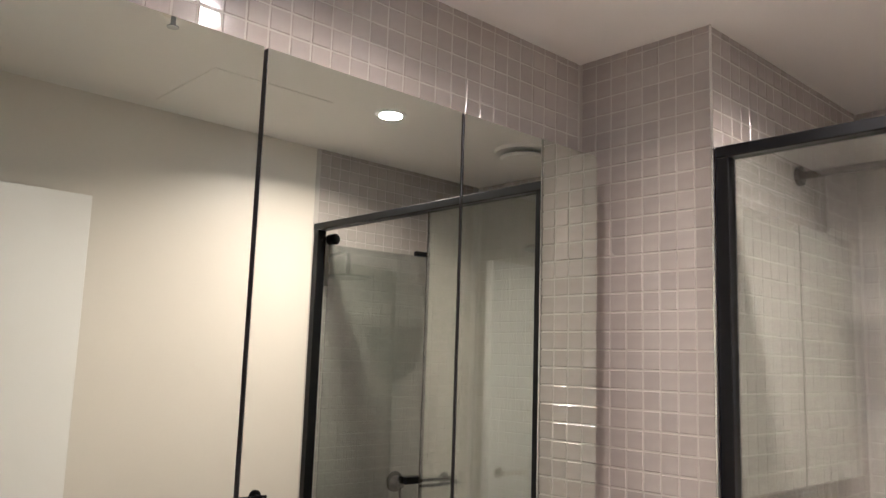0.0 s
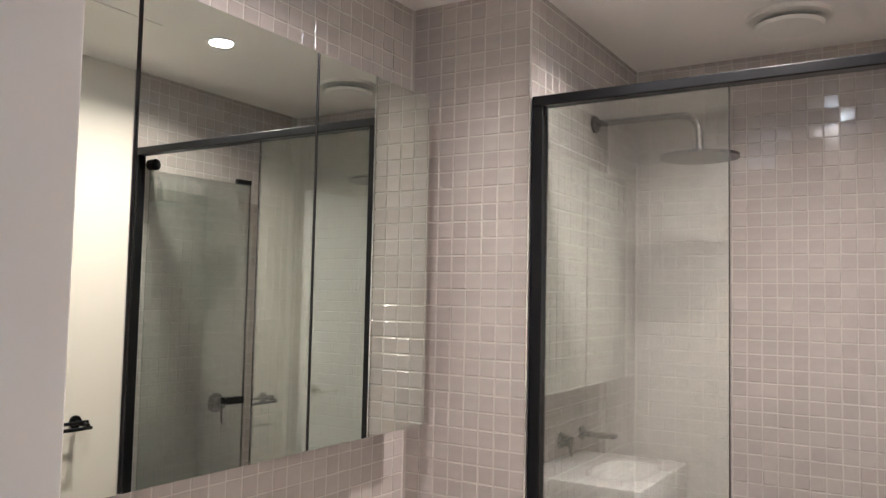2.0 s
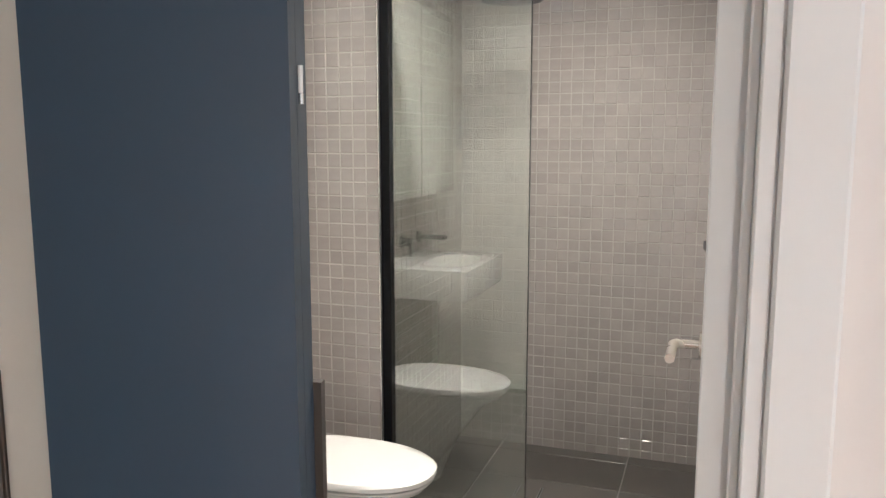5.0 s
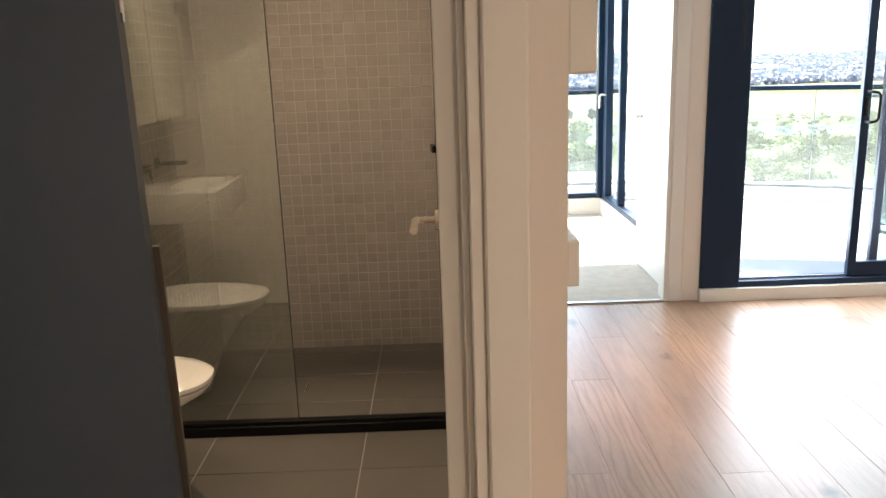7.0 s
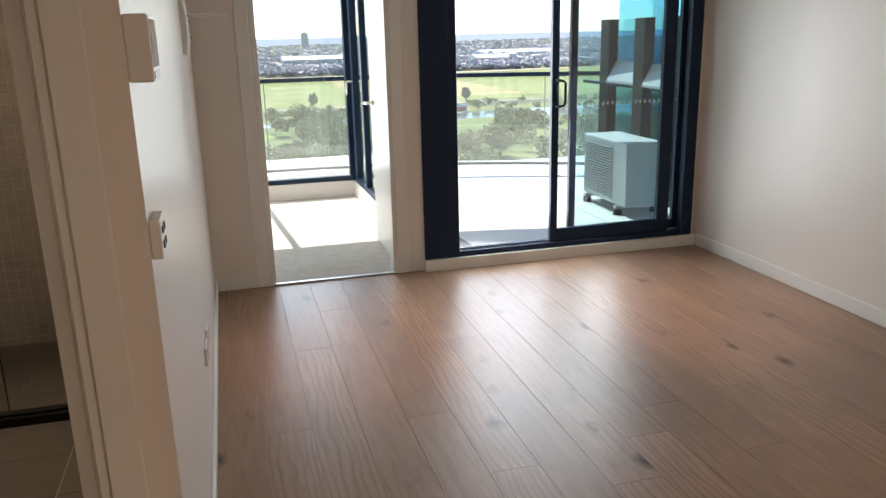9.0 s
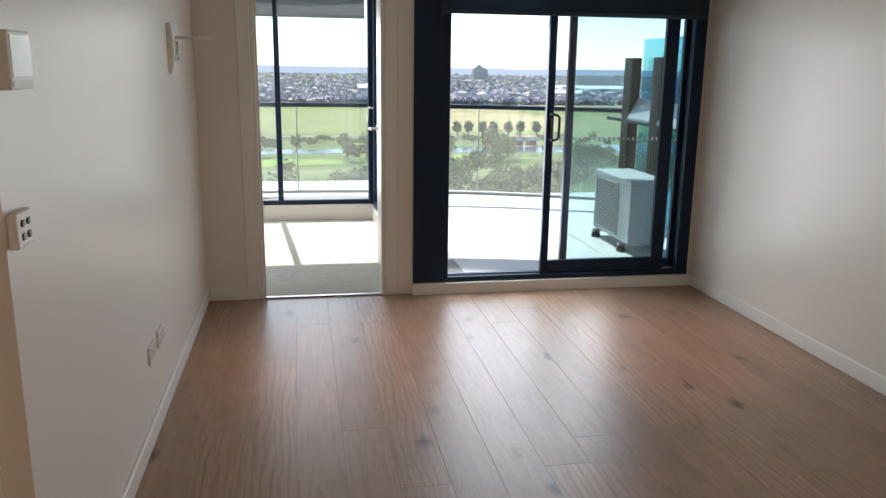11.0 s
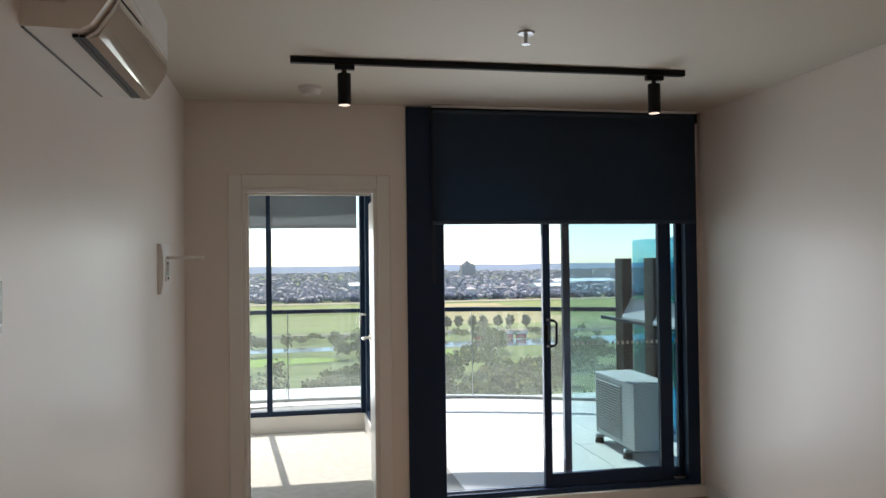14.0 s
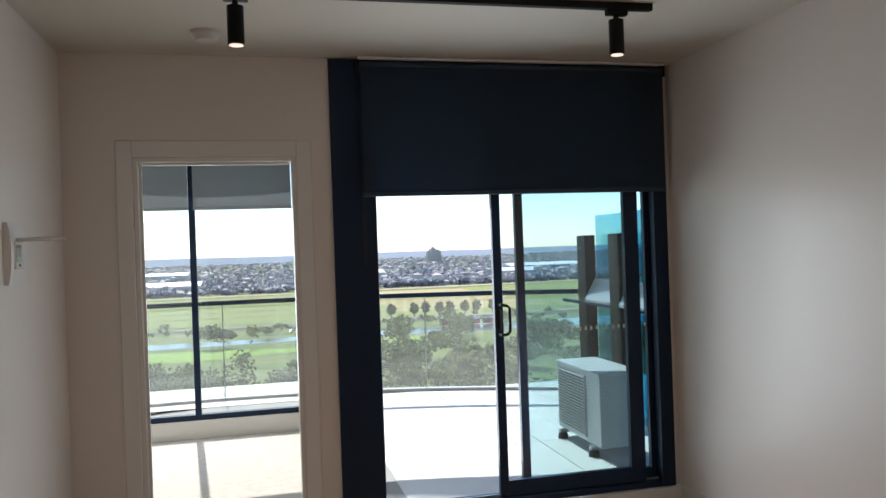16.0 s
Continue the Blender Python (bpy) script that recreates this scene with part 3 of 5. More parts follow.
def toilet():
    t = thing("toilet", (1.36, 1.1, 0.0), "white ceramic close-coupled toilet with closed lid", "toilet")
    cx = 1.36

    def outline(w, y0, y1, z, n=36):
        pts = []
        for k in range(n):
            a = 2 * math.pi * k / n
            c, s = math.cos(a), math.sin(a)
            x = w * math.copysign(abs(c) ** 0.85, c)
            y = (y0 + y1) / 2 + (y1 - y0) / 2 * (math.copysign(abs(s) ** (0.6 if s > 0 else 1.0), s))
            pts.append((cx + x, y, z))
        return pts

    bm = bmesh.new()
    rows_of(bm, [outline(0.115, 0.94, BN - 0.01, 0.0), outline(0.125, 0.92, BN - 0.01, 0.06), outline(0.14, 0.86, BN - 0.01, 0.20), outline(0.165, 0.74, BN - 0.01, 0.36),
                 outline(0.178, 0.66, BN - 0.01, 0.405), outline(0.182, 0.65, BN - 0.01, 0.422)])
    part("pan", bm, M_WHITE, t, smooth=True)
    bm = bmesh.new()
    rows_of(bm, [outline(0.180, 0.655, 1.20, 0.424), outline(0.184, 0.64, 1.20, 0.429), outline(0.184, 0.64, 1.20, 0.435)])
    part("seat", bm, M_WHITE, t, smooth=True)
    bm = bmesh.new()
    rows_of(bm, [outline(0.182, 0.65, 1.20, 0.439), outline(0.187, 0.635, 1.20, 0.443), outline(0.187, 0.635, 1.20, 0.456), outline(0.182, 0.65, 1.195, 0.464), outline(0.15, 0.69, 1.17, 0.468)])
    part("lid", bm, M_WHITE, t, smooth=True)
    c = part("cistern", B(1.185, 1.555, 1.255, BN - 0.003, 0.442, 0.785, bevel=0.018, seg=3), M_WHITE, t, smooth=True)
    part("cistern_lid", B(1.18, 1.56, 1.25, BN - 0.002, 0.787, 0.820, bevel=0.008, seg=2), M_WHITE, c, smooth=True)
    bm = bmesh.new()
    for dx in (-0.013, 0.013):
        cyl(bm, (1.37 + dx, 1.335, 0.818), (1.37 + dx, 1.335, 0.826), 0.012, seg=18)
    cyl(bm, (1.37, 1.335, 0.818), (1.37, 1.335, 0.822), 0.029, seg=24)
    part("flush_button", bm, M_STEEL, t, "chrome dual flush button", smooth=True)


toilet()


def shower():
    s = thing("shower_screen", (1.83, 0.37, 0.0), "black-framed clear glass shower screen with open door", "shower screen")
    x0, x1 = 1.814, 1.854
    z1 = 2.153
    part("post", B(x0, x1, SN - 0.036, SN, 0.0, z1, bevel=0.002), M_BLACK, s)
    part("post", B(x0, x1, BS + 0.006, BS + 0.042, 0.0, z1, bevel=0.002), M_BLACK, s)
    part("header", B(x0 - 0.003, x1 + 0.003, BS + 0.006, SN, z1 - 0.018, z1 + 0.012, bevel=0.003), M_BLACK, s)
    part("sill", B(x0 - 0.008, x1 + 0.028, BS + 0.042, SN - 0.036, 0.0, 0.042, bevel=0.003), M_BLACK, s)
    part("sill_lip", B(x0 + 0.002, x1 - 0.004, BS + 0.042, SN - 0.036, 0.042, 0.058, bevel=0.002), M_BLACK, s)
    part("fixed_pane", B(1.831, 1.837, 0.452, SN - 0.036, 0.05, z1 - 0.018), M_SHGLASS, s)
    part("pane_edge", B(1.830, 1.838, 0.449, 0.452, 0.05, z1 - 0.018), M_GUN, s, "polished glass edge")
    # the door stands open into the shower
    p, q = Vector((1.858, -0.205)), Vector((2.372, -0.150))
    way = (q - p).normalized()
    nrm = Vector((-way.y, way.x))

    def leaf(a0, a1, t0, t1, z0, z2):
        o = [p + way * a0 + nrm * t0, p + way * a1 + nrm * t0, p + way * a1 + nrm * t1, p + way * a0 + nrm * t1]
        return prism(bmesh.new(), [(v.x, v.y) for v in o], z0, z2)

    ln = (q - p).length
    d = part("door_pane", leaf(0, ln, -0.003, 0.003, 0.03, 2.075), M_SHGLASS, s)
    part("pane_edge", leaf(ln, ln + 0.003, -0.004, 0.004, 0.03, 2.075), M_GUN, d, "polished glass edge")
    part("pivot", C((1.875, -0.225, 2.10), (1.875, -0.19, 2.10), 0.024, seg=20), M_BLACK, s, smooth=True)
    part("clip", leaf(ln - 0.075, ln, -0.012, 0.012, 2.075, 2.096), M_BLACK, s)
    part("pull_handle", leaf(ln - 0.10, ln - 0.015, 0.012, 0.03, 1.07, 1.10), M_BLACK, s)
    part("pull_handle", leaf(ln - 0.055, ln - 0.035, 0.003, 0.03, 1.075, 1.095), M_BLACK, s)
    h = thing("rain_shower_head", (2.316, SN, 2.18), "gunmetal rain shower head on a wall arm", "shower head")
    pts = [(2.316, SN, 2.184), (2.316, SN - 0.30, 2.184)] + [(2.316, SN - 0.30 - 0.06 * math.sin(a), 2.184 - 0.06 * (1 - math.cos(a))) for a in (0.3, 0.6, 0.9, 1.2, 1.57)] + [(2.316, SN - 0.36, 2.075)]
    part("arm", tube(bmesh.new(), pts, 0.0115, 16), M_GUN, h, smooth=True)
    part("flange", C((2.316, SN, 2.184), (2.316, SN - 0.01, 2.184), 0.03, seg=28), M_BLACK, h, smooth=True)
    bm = C((2.316, SN - 0.36, 2.037), (2.316, SN - 0.36, 2.046), 0.123, 0.125, seg=48)
    cyl(bm, (2.316, SN - 0.36, 2.046), (2.316, SN - 0.36, 2.056), 0.125, 0.03, seg=48)
    cyl(bm, (2.316, SN - 0.36, 2.056), (2.316, SN - 0.36, 2.08), 0.019, 0.015, seg=20)
    part("head", bm, M_GUN, h, smooth=True)
    m = thing("shower_mixer", (2.312, BS, 1.064), "round black shower mixer with a pin lever", "mixer")
    part("plate", C((2.312, BS + 0.006, 1.064), (2.312, BS + 0.014, 1.064), 0.045, seg=32), M_BLACK, m, smooth=True)
    part("body", C((2.312, BS + 0.014, 1.064), (2.312, BS + 0.05, 1.064), 0.028, seg=24), M_BLACK, m, smooth=True)
    part("pin_lever", C((2.312, BS + 0.045, 1.06), (2.317, BS + 0.05, 0.97), 0.005, seg=12), M_BLACK, m, smooth=True)
    g = thing("floor_drain", (2.28, 0.54, 0.0), "square tile-insert shower drain", "drain")
    for dy in (-0.05, 0.05):
        part("slot_rim", B(2.225, 2.335, 0.534 + dy, 0.546 + dy, 0.0, 0.0035, bevel=0.001), M_STEEL, g, "bright steel slot rim")
        part("slot", B(2.23, 2.33, 0.537 + dy, 0.543 + dy, 0.0035, 0.0042), M_DARKP, g, "dark drain slot")


shower()


def towel_rail():
    r = thing("towel_rail", (1.33, BS, 1.055), "black double towel rail on the cream wall", "towel rail")
    for z, d in ((1.065, 0.06), (1.045, 0.085)):
        part("bar", C((1.03, BS + d, z), (1.63, BS + d, z), 0.007, seg=14), M_BLACK, r, smooth=True)
    for x in (1.05, 1.612):
        part("flange", C((x, BS + 0.004, 1.06), (x, BS + 0.012, 1.06), 0.025, seg=24), M_BLACK, r, smooth=True)
        part("arm", C((x, BS + 0.01, 1.06), (x, BS + 0.09, 1.055), 0.009, seg=14), M_BLACK, r, smooth=True)


towel_rail()


def downlight():
    for x, y in BATH_LIGHTS:
        d = thing("downlight", (x, y, BCEIL), "lit recessed round downlight in the bathroom ceiling", "ceiling light", "bathroom downlights")
        part("ring", C((x, y, BCEIL - 0.006), (x, y, BCEIL), 0.055, 0.058, seg=36), M_TRIM, d, smooth=True)
        part("diffuser", C((x, y, BCEIL - 0.0045), (x, y, BCEIL - 0.0065), 0.042, seg=32), M_LED, d, "glowing warm diffuser", smooth=True)
    v = thing("exhaust_vent", (2.42, 0.385, BCEIL), "round white ceiling exhaust vent in the shower", "vent")
    part("collar", C((2.42, 0.385, BCEIL - 0.012), (2.42, 0.385, BCEIL), 0.125, 0.13, seg=48), M_PLASTIC, v, smooth=True)
    part("cover_disc", C((2.42, 0.385, BCEIL - 0.04), (2.42, 0.385, BCEIL - 0.03), 0.095, 0.105, seg=48), M_PLASTIC, v, smooth=True)
    part("stem", C((2.42, 0.385, BCEIL - 0.03), (2.42, 0.385, BCEIL - 0.012), 0.05, seg=24), M_DARKP, v, "dark gap under the disc", smooth=True)


downlight()
bs = thing("bathroom_sprinkler", (0.787, 0.583, BCEIL), "small chrome bathroom ceiling sprinkler", "sprinkler")
part("escutcheon", C((0.787, 0.583, BCEIL - 0.007), (0.787, 0.583, BCEIL), 0.03, 0.034, seg=28), M_NICKEL, bs, smooth=True)
part("stem", C((0.787, 0.583, BCEIL - 0.04), (0.787, 0.583, BCEIL - 0.007), 0.007, seg=12), M_STEEL, bs, smooth=True)
part("deflector", C((0.787, 0.583, BCEIL - 0.043), (0.787, 0.583, BCEIL - 0.04), 0.016, seg=14), M_STEEL, bs, smooth=True)
ap = thing("access_panel", (1.27, 0.07, BCEIL), "flush white ceiling access panel", "access panel")
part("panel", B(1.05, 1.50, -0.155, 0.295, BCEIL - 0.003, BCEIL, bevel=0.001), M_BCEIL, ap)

# ---- laundry corner ----


def bifold():
    b = thing("bifold_laundry_door", (-0.15, 0.5, 0.01), "navy laminate bifold cupboard door standing folded open", "cupboard door")
    p, q = Vector((-0.196, 0.201)), Vector((-0.240, 0.455))
    d = (q - p).normalized()
    nrm = Vector((d.y, -d.x))
    if nrm.x > 0:
        nrm = -nrm

    def plank(a, bb, t0, t1, z0, z1):
        o = [a + nrm * t0, bb + nrm * t0, bb + nrm * t1, a + nrm * t1]
        bm = prism(bmesh.new(), [(v.x, v.y) for v in o], z0, z1)
        return bm

    part("leaf", plank(p, q, 0.0, 0.018, 0.015, 2.29), M_NAVY, b, "navy laminate leaf")
    part("leaf", plank(p + d * 0.002, q, -0.031, -0.006, 0.015, 2.29), M_NAVY, b, "navy laminate leaf")
    # dark sheet added between the leaves as the shade in their gap
    part("gasket", plank(p + d * 0.004, q - d * 0.05, -0.0058, -0.0002, 0.02, 2.28), M_DARKP, b)
    for z in (0.42, 1.525):
        c = p - d * 0.003 - nrm * 0.003
        h = part("hinge", C((c.x, c.y, z - 0.002), (c.x, c.y, z + 0.0075), 0.0023, seg=14), M_SILVER, b, "bright hinge knuckle", smooth=True)
        for z0, z1, r in ((0.0079, 0.0235, 0.0021), (0.0239, 0.032, 0.0023)):
            part("knuckle", C((c.x, c.y, z + z0), (c.x, c.y, z + z1), r, seg=14), M_PLASTIC, h, smooth=True)
    part("edge_pull", plank(p - d * 0.006, p + d * 0.03, -0.043, -0.0315, 0.36, 1.256), M_BRONZE, b, "dark bronze edge pull")


bifold()
sb = thing("splashback", (-0.27, 0.55, 0.955), "dark grey laundry splashback with bronze edge trim", "splashback")
part("panel", B(-0.298, -0.27, 0.499, 0.60, 0.955, 1.268, bevel=0.001), M_FTILE, sb)
part("edge_trim", B(-0.272, -0.267, 0.494, 0.50, 0.955, 1.270, bevel=0.001), M_BRONZE, sb, "thin bronze edge trim")
wm = thing("laundry_trough_cabinet", (-0.75, 0.95, 0.0), "dark grey laundry cabinet with steel trough", "cabinet")
part("body", B(-1.13, -0.34, 0.68, 1.24, 0.0, 0.90, bevel=0.004), M_BRONZE, wm)
part("trough_rim", B(-1.13, -0.34, 0.67, 1.245, 0.902, 0.93, bevel=0.005), M_STEEL, wm, "brushed steel trough rim")

# ---- living room things ----


def sliding_door():
    w = thing("window_sliding_door", (XE, -2.67, 0.075), "dark aluminium sliding balcony door, partly open", "sliding door", kind="structure")
    y0, y1, z0, z1 = SL0, SL1, 0.075, 2.56
    x0, x1 = XE - 0.02, XE + 0.10
    part("frame_side", B(x0, x1, y1 - 0.235, y1, z0, z1, bevel=0.003), M_ALU, w, "broad dark side panel")
    part("frame_side", B(x0, x1, y0, y0 + 0.085, z0, z1, bevel=0.003), M_ALU, w)
    part("frame_head", B(x0, x1, y0 + 0.085, y1 - 0.235, z1 - 0.07, z1, bevel=0.003), M_ALU, w)
    part("frame_sill", B(x0 + 0.005, x1, y0 + 0.085, y1 - 0.235, z0, z0 + 0.035, bevel=0.003), M_ALU, w)
    part("sill_track", B(x0 + 0.05, x0 + 0.056, y0 + 0.085, y1 - 0.235, z0 + 0.035, z0 + 0.047), M_STEEL, w, "bright sill track")

    def sash(name, a, b, xa, xb, left, right, rail, material):
        s = part(name, B(xa, xb, b - left, b, z0 + 0.04, z1 - 0.07, bevel=0.002), M_ALU, w)
        part("stile", B(xa, xb, a, a + right, z0 + 0.04, z1 - 0.07, bevel=0.002), M_ALU, s)
        part("bottom_rail", B(xa, xb, a + right, b - left, z0 + 0.04, z0 + 0.04 + rail, bevel=0.002), M_ALU, s)
        part("top_rail", B(xa, xb, a + right, b - left, z1 - 0.13, z1 - 0.07, bevel=0.002), M_ALU, s)
        g = part("pane", B((xa + xb) / 2 - 0.003, (xa + xb) / 2 + 0.003, a + right, b - left, z0 + 0.04 + rail, z1 - 0.13), material, s)
        g.visible_shadow = False
        return s

    sl = sash("sliding_leaf", -3.48, -2.58, XE + 0.005, XE + 0.042, 0.05, 0.09, 0.085, M_GLASS)
    sash("fixed_leaf", y0 + 0.085, -2.735, XE + 0.056, XE + 0.092, 0.048, 0.03, 0.06, M_TEAL)
    bm = bmesh.new()
    tube(bm, [(XE + 0.005, -2.605, 1.03), (XE - 0.04, -2.61, 1.03), (XE - 0.05, -2.635, 1.035), (XE - 0.05, -2.65, 1.05), (XE - 0.05, -2.652, 1.18), (XE - 0.05, -2.635, 1.195), (XE - 0.04, -2.61, 1.20), (XE + 0.005, -2.605, 1.20)], 0.009, 10)
    part("pull_handle", bm, M_BLACK, sl, "black D-shaped pull handle", smooth=True)
    part("lock_plate", B(XE - 0.003, XE + 0.006, -2.615, -2.59, 1.06, 1.17, bevel=0.003), M_BLACK, sl)
    bm = bmesh.new()
    for k in range(22):
        y = -2.80 - k * 0.035
        box(bm, XE + 0.068, XE + 0.070, y - 0.011, y, 1.018, 1.04)
    part("safety_dots", bm, M_PLASTIC2, w, "row of frosted safety marks")


sliding_door()


def roller_blind(name, x, y0, y1, z_top, z_bot, fabric, label, chain_y=None):
    b = thing(name, (x, (y0 + y1) / 2, z_bot), label, "blind")
    part("roller", C((x + 0.012, y0 + 0.01, z_top), (x + 0.012, y1 - 0.01, z_top), 0.026, seg=24), fabric, b, smooth=True)
    bm = bmesh.new()
    n = 24
    vs = []
    for i in range(n + 1):
        y = y0 + 0.012 + (y1 - y0 - 0.024) * i / n
        o = 0.0015 * math.sin(i * 1.3)
        vs.append((bm.verts.new((x - 0.006 + o, y, z_bot + 0.012)), bm.verts.new((x - 0.012, y, z_top))))
    for a, c in zip(vs, vs[1:]):
        bm.faces.new((a[0], c[0], c[1], a[1]))
    bmesh.ops.solidify(bm, geom=bm.faces, thickness=0.0012)
    part("fabric", bm, fabric, b, smooth=True)
    part("bottom_bar", B(x - 0.014, x + 0.002, y0 + 0.01, y1 - 0.01, z_bot - 0.012, z_bot + 0.014, bevel=0.003), fabric, b)
    for y in (y0, y1 - 0.008):
        part("bracket", B(x - 0.02, x + 0.05, y, y + 0.008, z_top - 0.035, z_top + 0.035), M_BLACK, b)
    if chain_y is not None:
        bm = bmesh.new()
        for d in (0.0, 0.012):
            tube(bm, [(x - 0.02, chain_y + d, z_top), (x - 0.022, chain_y + d, 1.45)], 0.0018, 6)
        part("chain", bm, M_DARKP, b, "thin beaded chain")
    return b


roller_blind("roller_blind", XE - 0.055, SL0 + 0.015, SL1 - 0.15, 2.525, 1.83, M_BLIND, "dark grey-blue roller blind lowered over the door", SL1 - 0.165)
# pale strip added for the bright line of light above the blind
trim("blind_headrail", [(XE - 0.085, XE - 0.065, SL0 + 0.02, SL1 - 0.15, 2.552, 2.566)], "thin pale strip for the bright line above the blind", M_TRIM, 0.002)


def split_ac():
    a = thing("wall_air_conditioner", (0.92, YN, 2.15), "white split air conditioner with a silver louvre", "air conditioner")
    x0, x1, zb, zt = 0.50, 1.30, 2.155, 2.45

    def prof(x):
        return [(x, YN, zb), (x, YN - 0.13, zb - 0.004), (x, YN - 0.155, zb + 0.01), (x, YN - 0.20, zb + 0.075), (x, YN - 0.215, zb + 0.13), (x, YN - 0.215, zt - 0.03), (x, YN - 0.20, zt - 0.008), (x, YN - 0.17, zt), (x, YN, zt)]

    bm = rows_of(bmesh.new(), [prof(x0), prof(x0 + 0.01), prof(x1 - 0.01), prof(x1)])
    part("body", bm, M_PLASTIC, a)

    def louv(x, o):
        return [(x, YN - 0.133, zb - 0.006 - o), (x, YN - 0.157, zb + 0.008 - o), (x, YN - 0.205, zb + 0.075 - o * 0.3), (x, YN - 0.2155, zb + 0.118), (x, YN - 0.2195, zb + 0.118), (x, YN - 0.212, zb + 0.07 - o), (x, YN - 0.165, zb - 0.004 - o), (x, YN - 0.14, zb - 0.012 - o)]

    part("louvre", rows_of(bmesh.new(), [louv(x0 + 0.04, 0.004), louv(x1 - 0.03, 0.004)]), M_CHROME, a, "mirror-chrome louvre", smooth=True)
    bm = bmesh.new()
    for o in (0.0, 0.017):
        box(bm, x0 + 0.045, x1 - 0.035, YN - 0.134 + o, YN - 0.120 + o, zb - 0.011, zb - 0.002)
    part("outlet_slot", bm, M_BLACK, a, "dark air outlet slot")
    # solid dark strip drawn for the shadow line where body meets wall
    part("back_seam", B(x0 + 0.004, x1 - 0.004, YN - 0.006, YN, zb - 0.0035, zb - 0.0005), M_DARKP, a, "dark strip for the shadow gap along the wall")
    part("end_cap", B(x0 - 0.003, x0, YN - 0.10, YN - 0.04, zb + 0.06, zb + 0.13, bevel=0.001), M_PLASTIC2, a)
    part("front_seam", B(x0 + 0.02, x1 - 0.02, YN - 0.2165, YN - 0.2145, zb + 0.135, zb + 0.139), M_PLASTIC2, a)


split_ac()


def track_light():
    xt, y0, y1 = 2.277, -3.01, -0.98
    t = thing("track_light", (xt, -2.0, CEIL), "black ceiling track with two cylinder spotlights", "track light")
    part("track", B(xt - 0.018, xt + 0.018, y0, y1, CEIL - 0.03, CEIL, bevel=0.002), M_BLACK, t)
    for y in (-1.235, -2.84):
        s = part("spotlight", C((xt, y, CEIL - 0.075), (xt, y, CEIL - 0.225), 0.0325, seg=32), M_BLACK, t, "black cylinder spotlight", smooth=True)
        part("adaptor", B(xt - 0.016, xt + 0.016, y - 0.05, y + 0.045, CEIL - 0.055, CEIL - 0.03, bevel=0.002), M_BLACK, s)
        part("stem", C((xt, y, CEIL - 0.076), (xt, y, CEIL - 0.055), 0.012, seg=16), M_BLACK, s, smooth=True)
        part("lens", C((xt, y, CEIL - 0.2275), (xt, y, CEIL - 0.2255), 0.027, seg=28), M_LENS, s, "faintly lit warm lens", smooth=True)


M_LENS = glow("spot_lens", (1.0, 0.76, 0.62), 0.6)
track_light()
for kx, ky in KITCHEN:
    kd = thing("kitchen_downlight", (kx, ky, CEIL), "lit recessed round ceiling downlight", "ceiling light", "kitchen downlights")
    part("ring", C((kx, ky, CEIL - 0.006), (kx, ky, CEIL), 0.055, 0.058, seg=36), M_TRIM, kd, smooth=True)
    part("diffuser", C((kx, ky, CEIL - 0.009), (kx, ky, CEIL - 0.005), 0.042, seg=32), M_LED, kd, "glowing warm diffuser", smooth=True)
sd = thing("smoke_detector", (2.92, -1.09, CEIL), "round white smoke detector", "smoke detector")
part("base", C((2.92, -1.09, CEIL - 0.018), (2.92, -1.09, CEIL), 0.066, 0.070, seg=40), M_PLASTIC2, sd, smooth=True)
part("cap", C((2.92, -1.09, CEIL - 0.042), (2.92, -1.09, CEIL - 0.018), 0.045, 0.062, seg=40), M_PLASTIC2, sd, smooth=True)
sp = thing("fire_sprinkler", (1.73, -1.98, CEIL), "small chrome ceiling fire sprinkler", "sprinkler")
part("escutcheon", C((1.73, -1.98, CEIL - 0.008), (1.73, -1.98, CEIL), 0.034, 0.04, seg=32), M_STEEL, sp, smooth=True)
part("stem", C((1.73, -1.98, CEIL - 0.05), (1.73, -1.98, CEIL - 0.008), 0.008, seg=14), M_STEEL, sp, smooth=True)
part("deflector", C((1.73, -1.98, CEIL - 0.054), (1.73, -1.98, CEIL - 0.051), 0.019, seg=16), M_STEEL, sp, smooth=True)


def wall_plate(name, x0, x1, z0, z1, d, label, category):
    w = thing(name, ((x0 + x1) / 2, YN, (z0 + z1) / 2), label, category)
    part("plate", B(x0, x1, YN - d, YN, z0, z1, bevel=min(0.004, d * 0.4), seg=2), M_PLASTIC, w)
    return w


ic = wall_plate("intercom", 0.104, 0.247, 1.440, 1.562, 0.045, "white wall intercom with a glossy screen", "intercom")
part("screen", B(0.114, 0.238, YN - 0.0465, YN - 0.0448, 1.466, 1.553, bevel=0.0006), M_SCRN, ic, "glossy screen, paled as if reflecting windows")
part("button_strip", B(0.114, 0.238, YN - 0.0465, YN - 0.045, 1.446, 1.459, bevel=0.0006), M_PLASTIC2, ic)
sw = wall_plate("light_switch", 0.112, 0.214, 1.10, 1.178, 0.022, "white four-gang light switch plate", "light switch")
for i in range(2):
    for j in range(2):
        r = B(0.135 + i * 0.036, 0.153 + i * 0.036, YN - 0.0255, YN - 0.022, 1.116 + j * 0.03, 1.132 + j * 0.03, bevel=0.002)
        part("rocker", r, M_DARKP, sw, "small dark rocker")
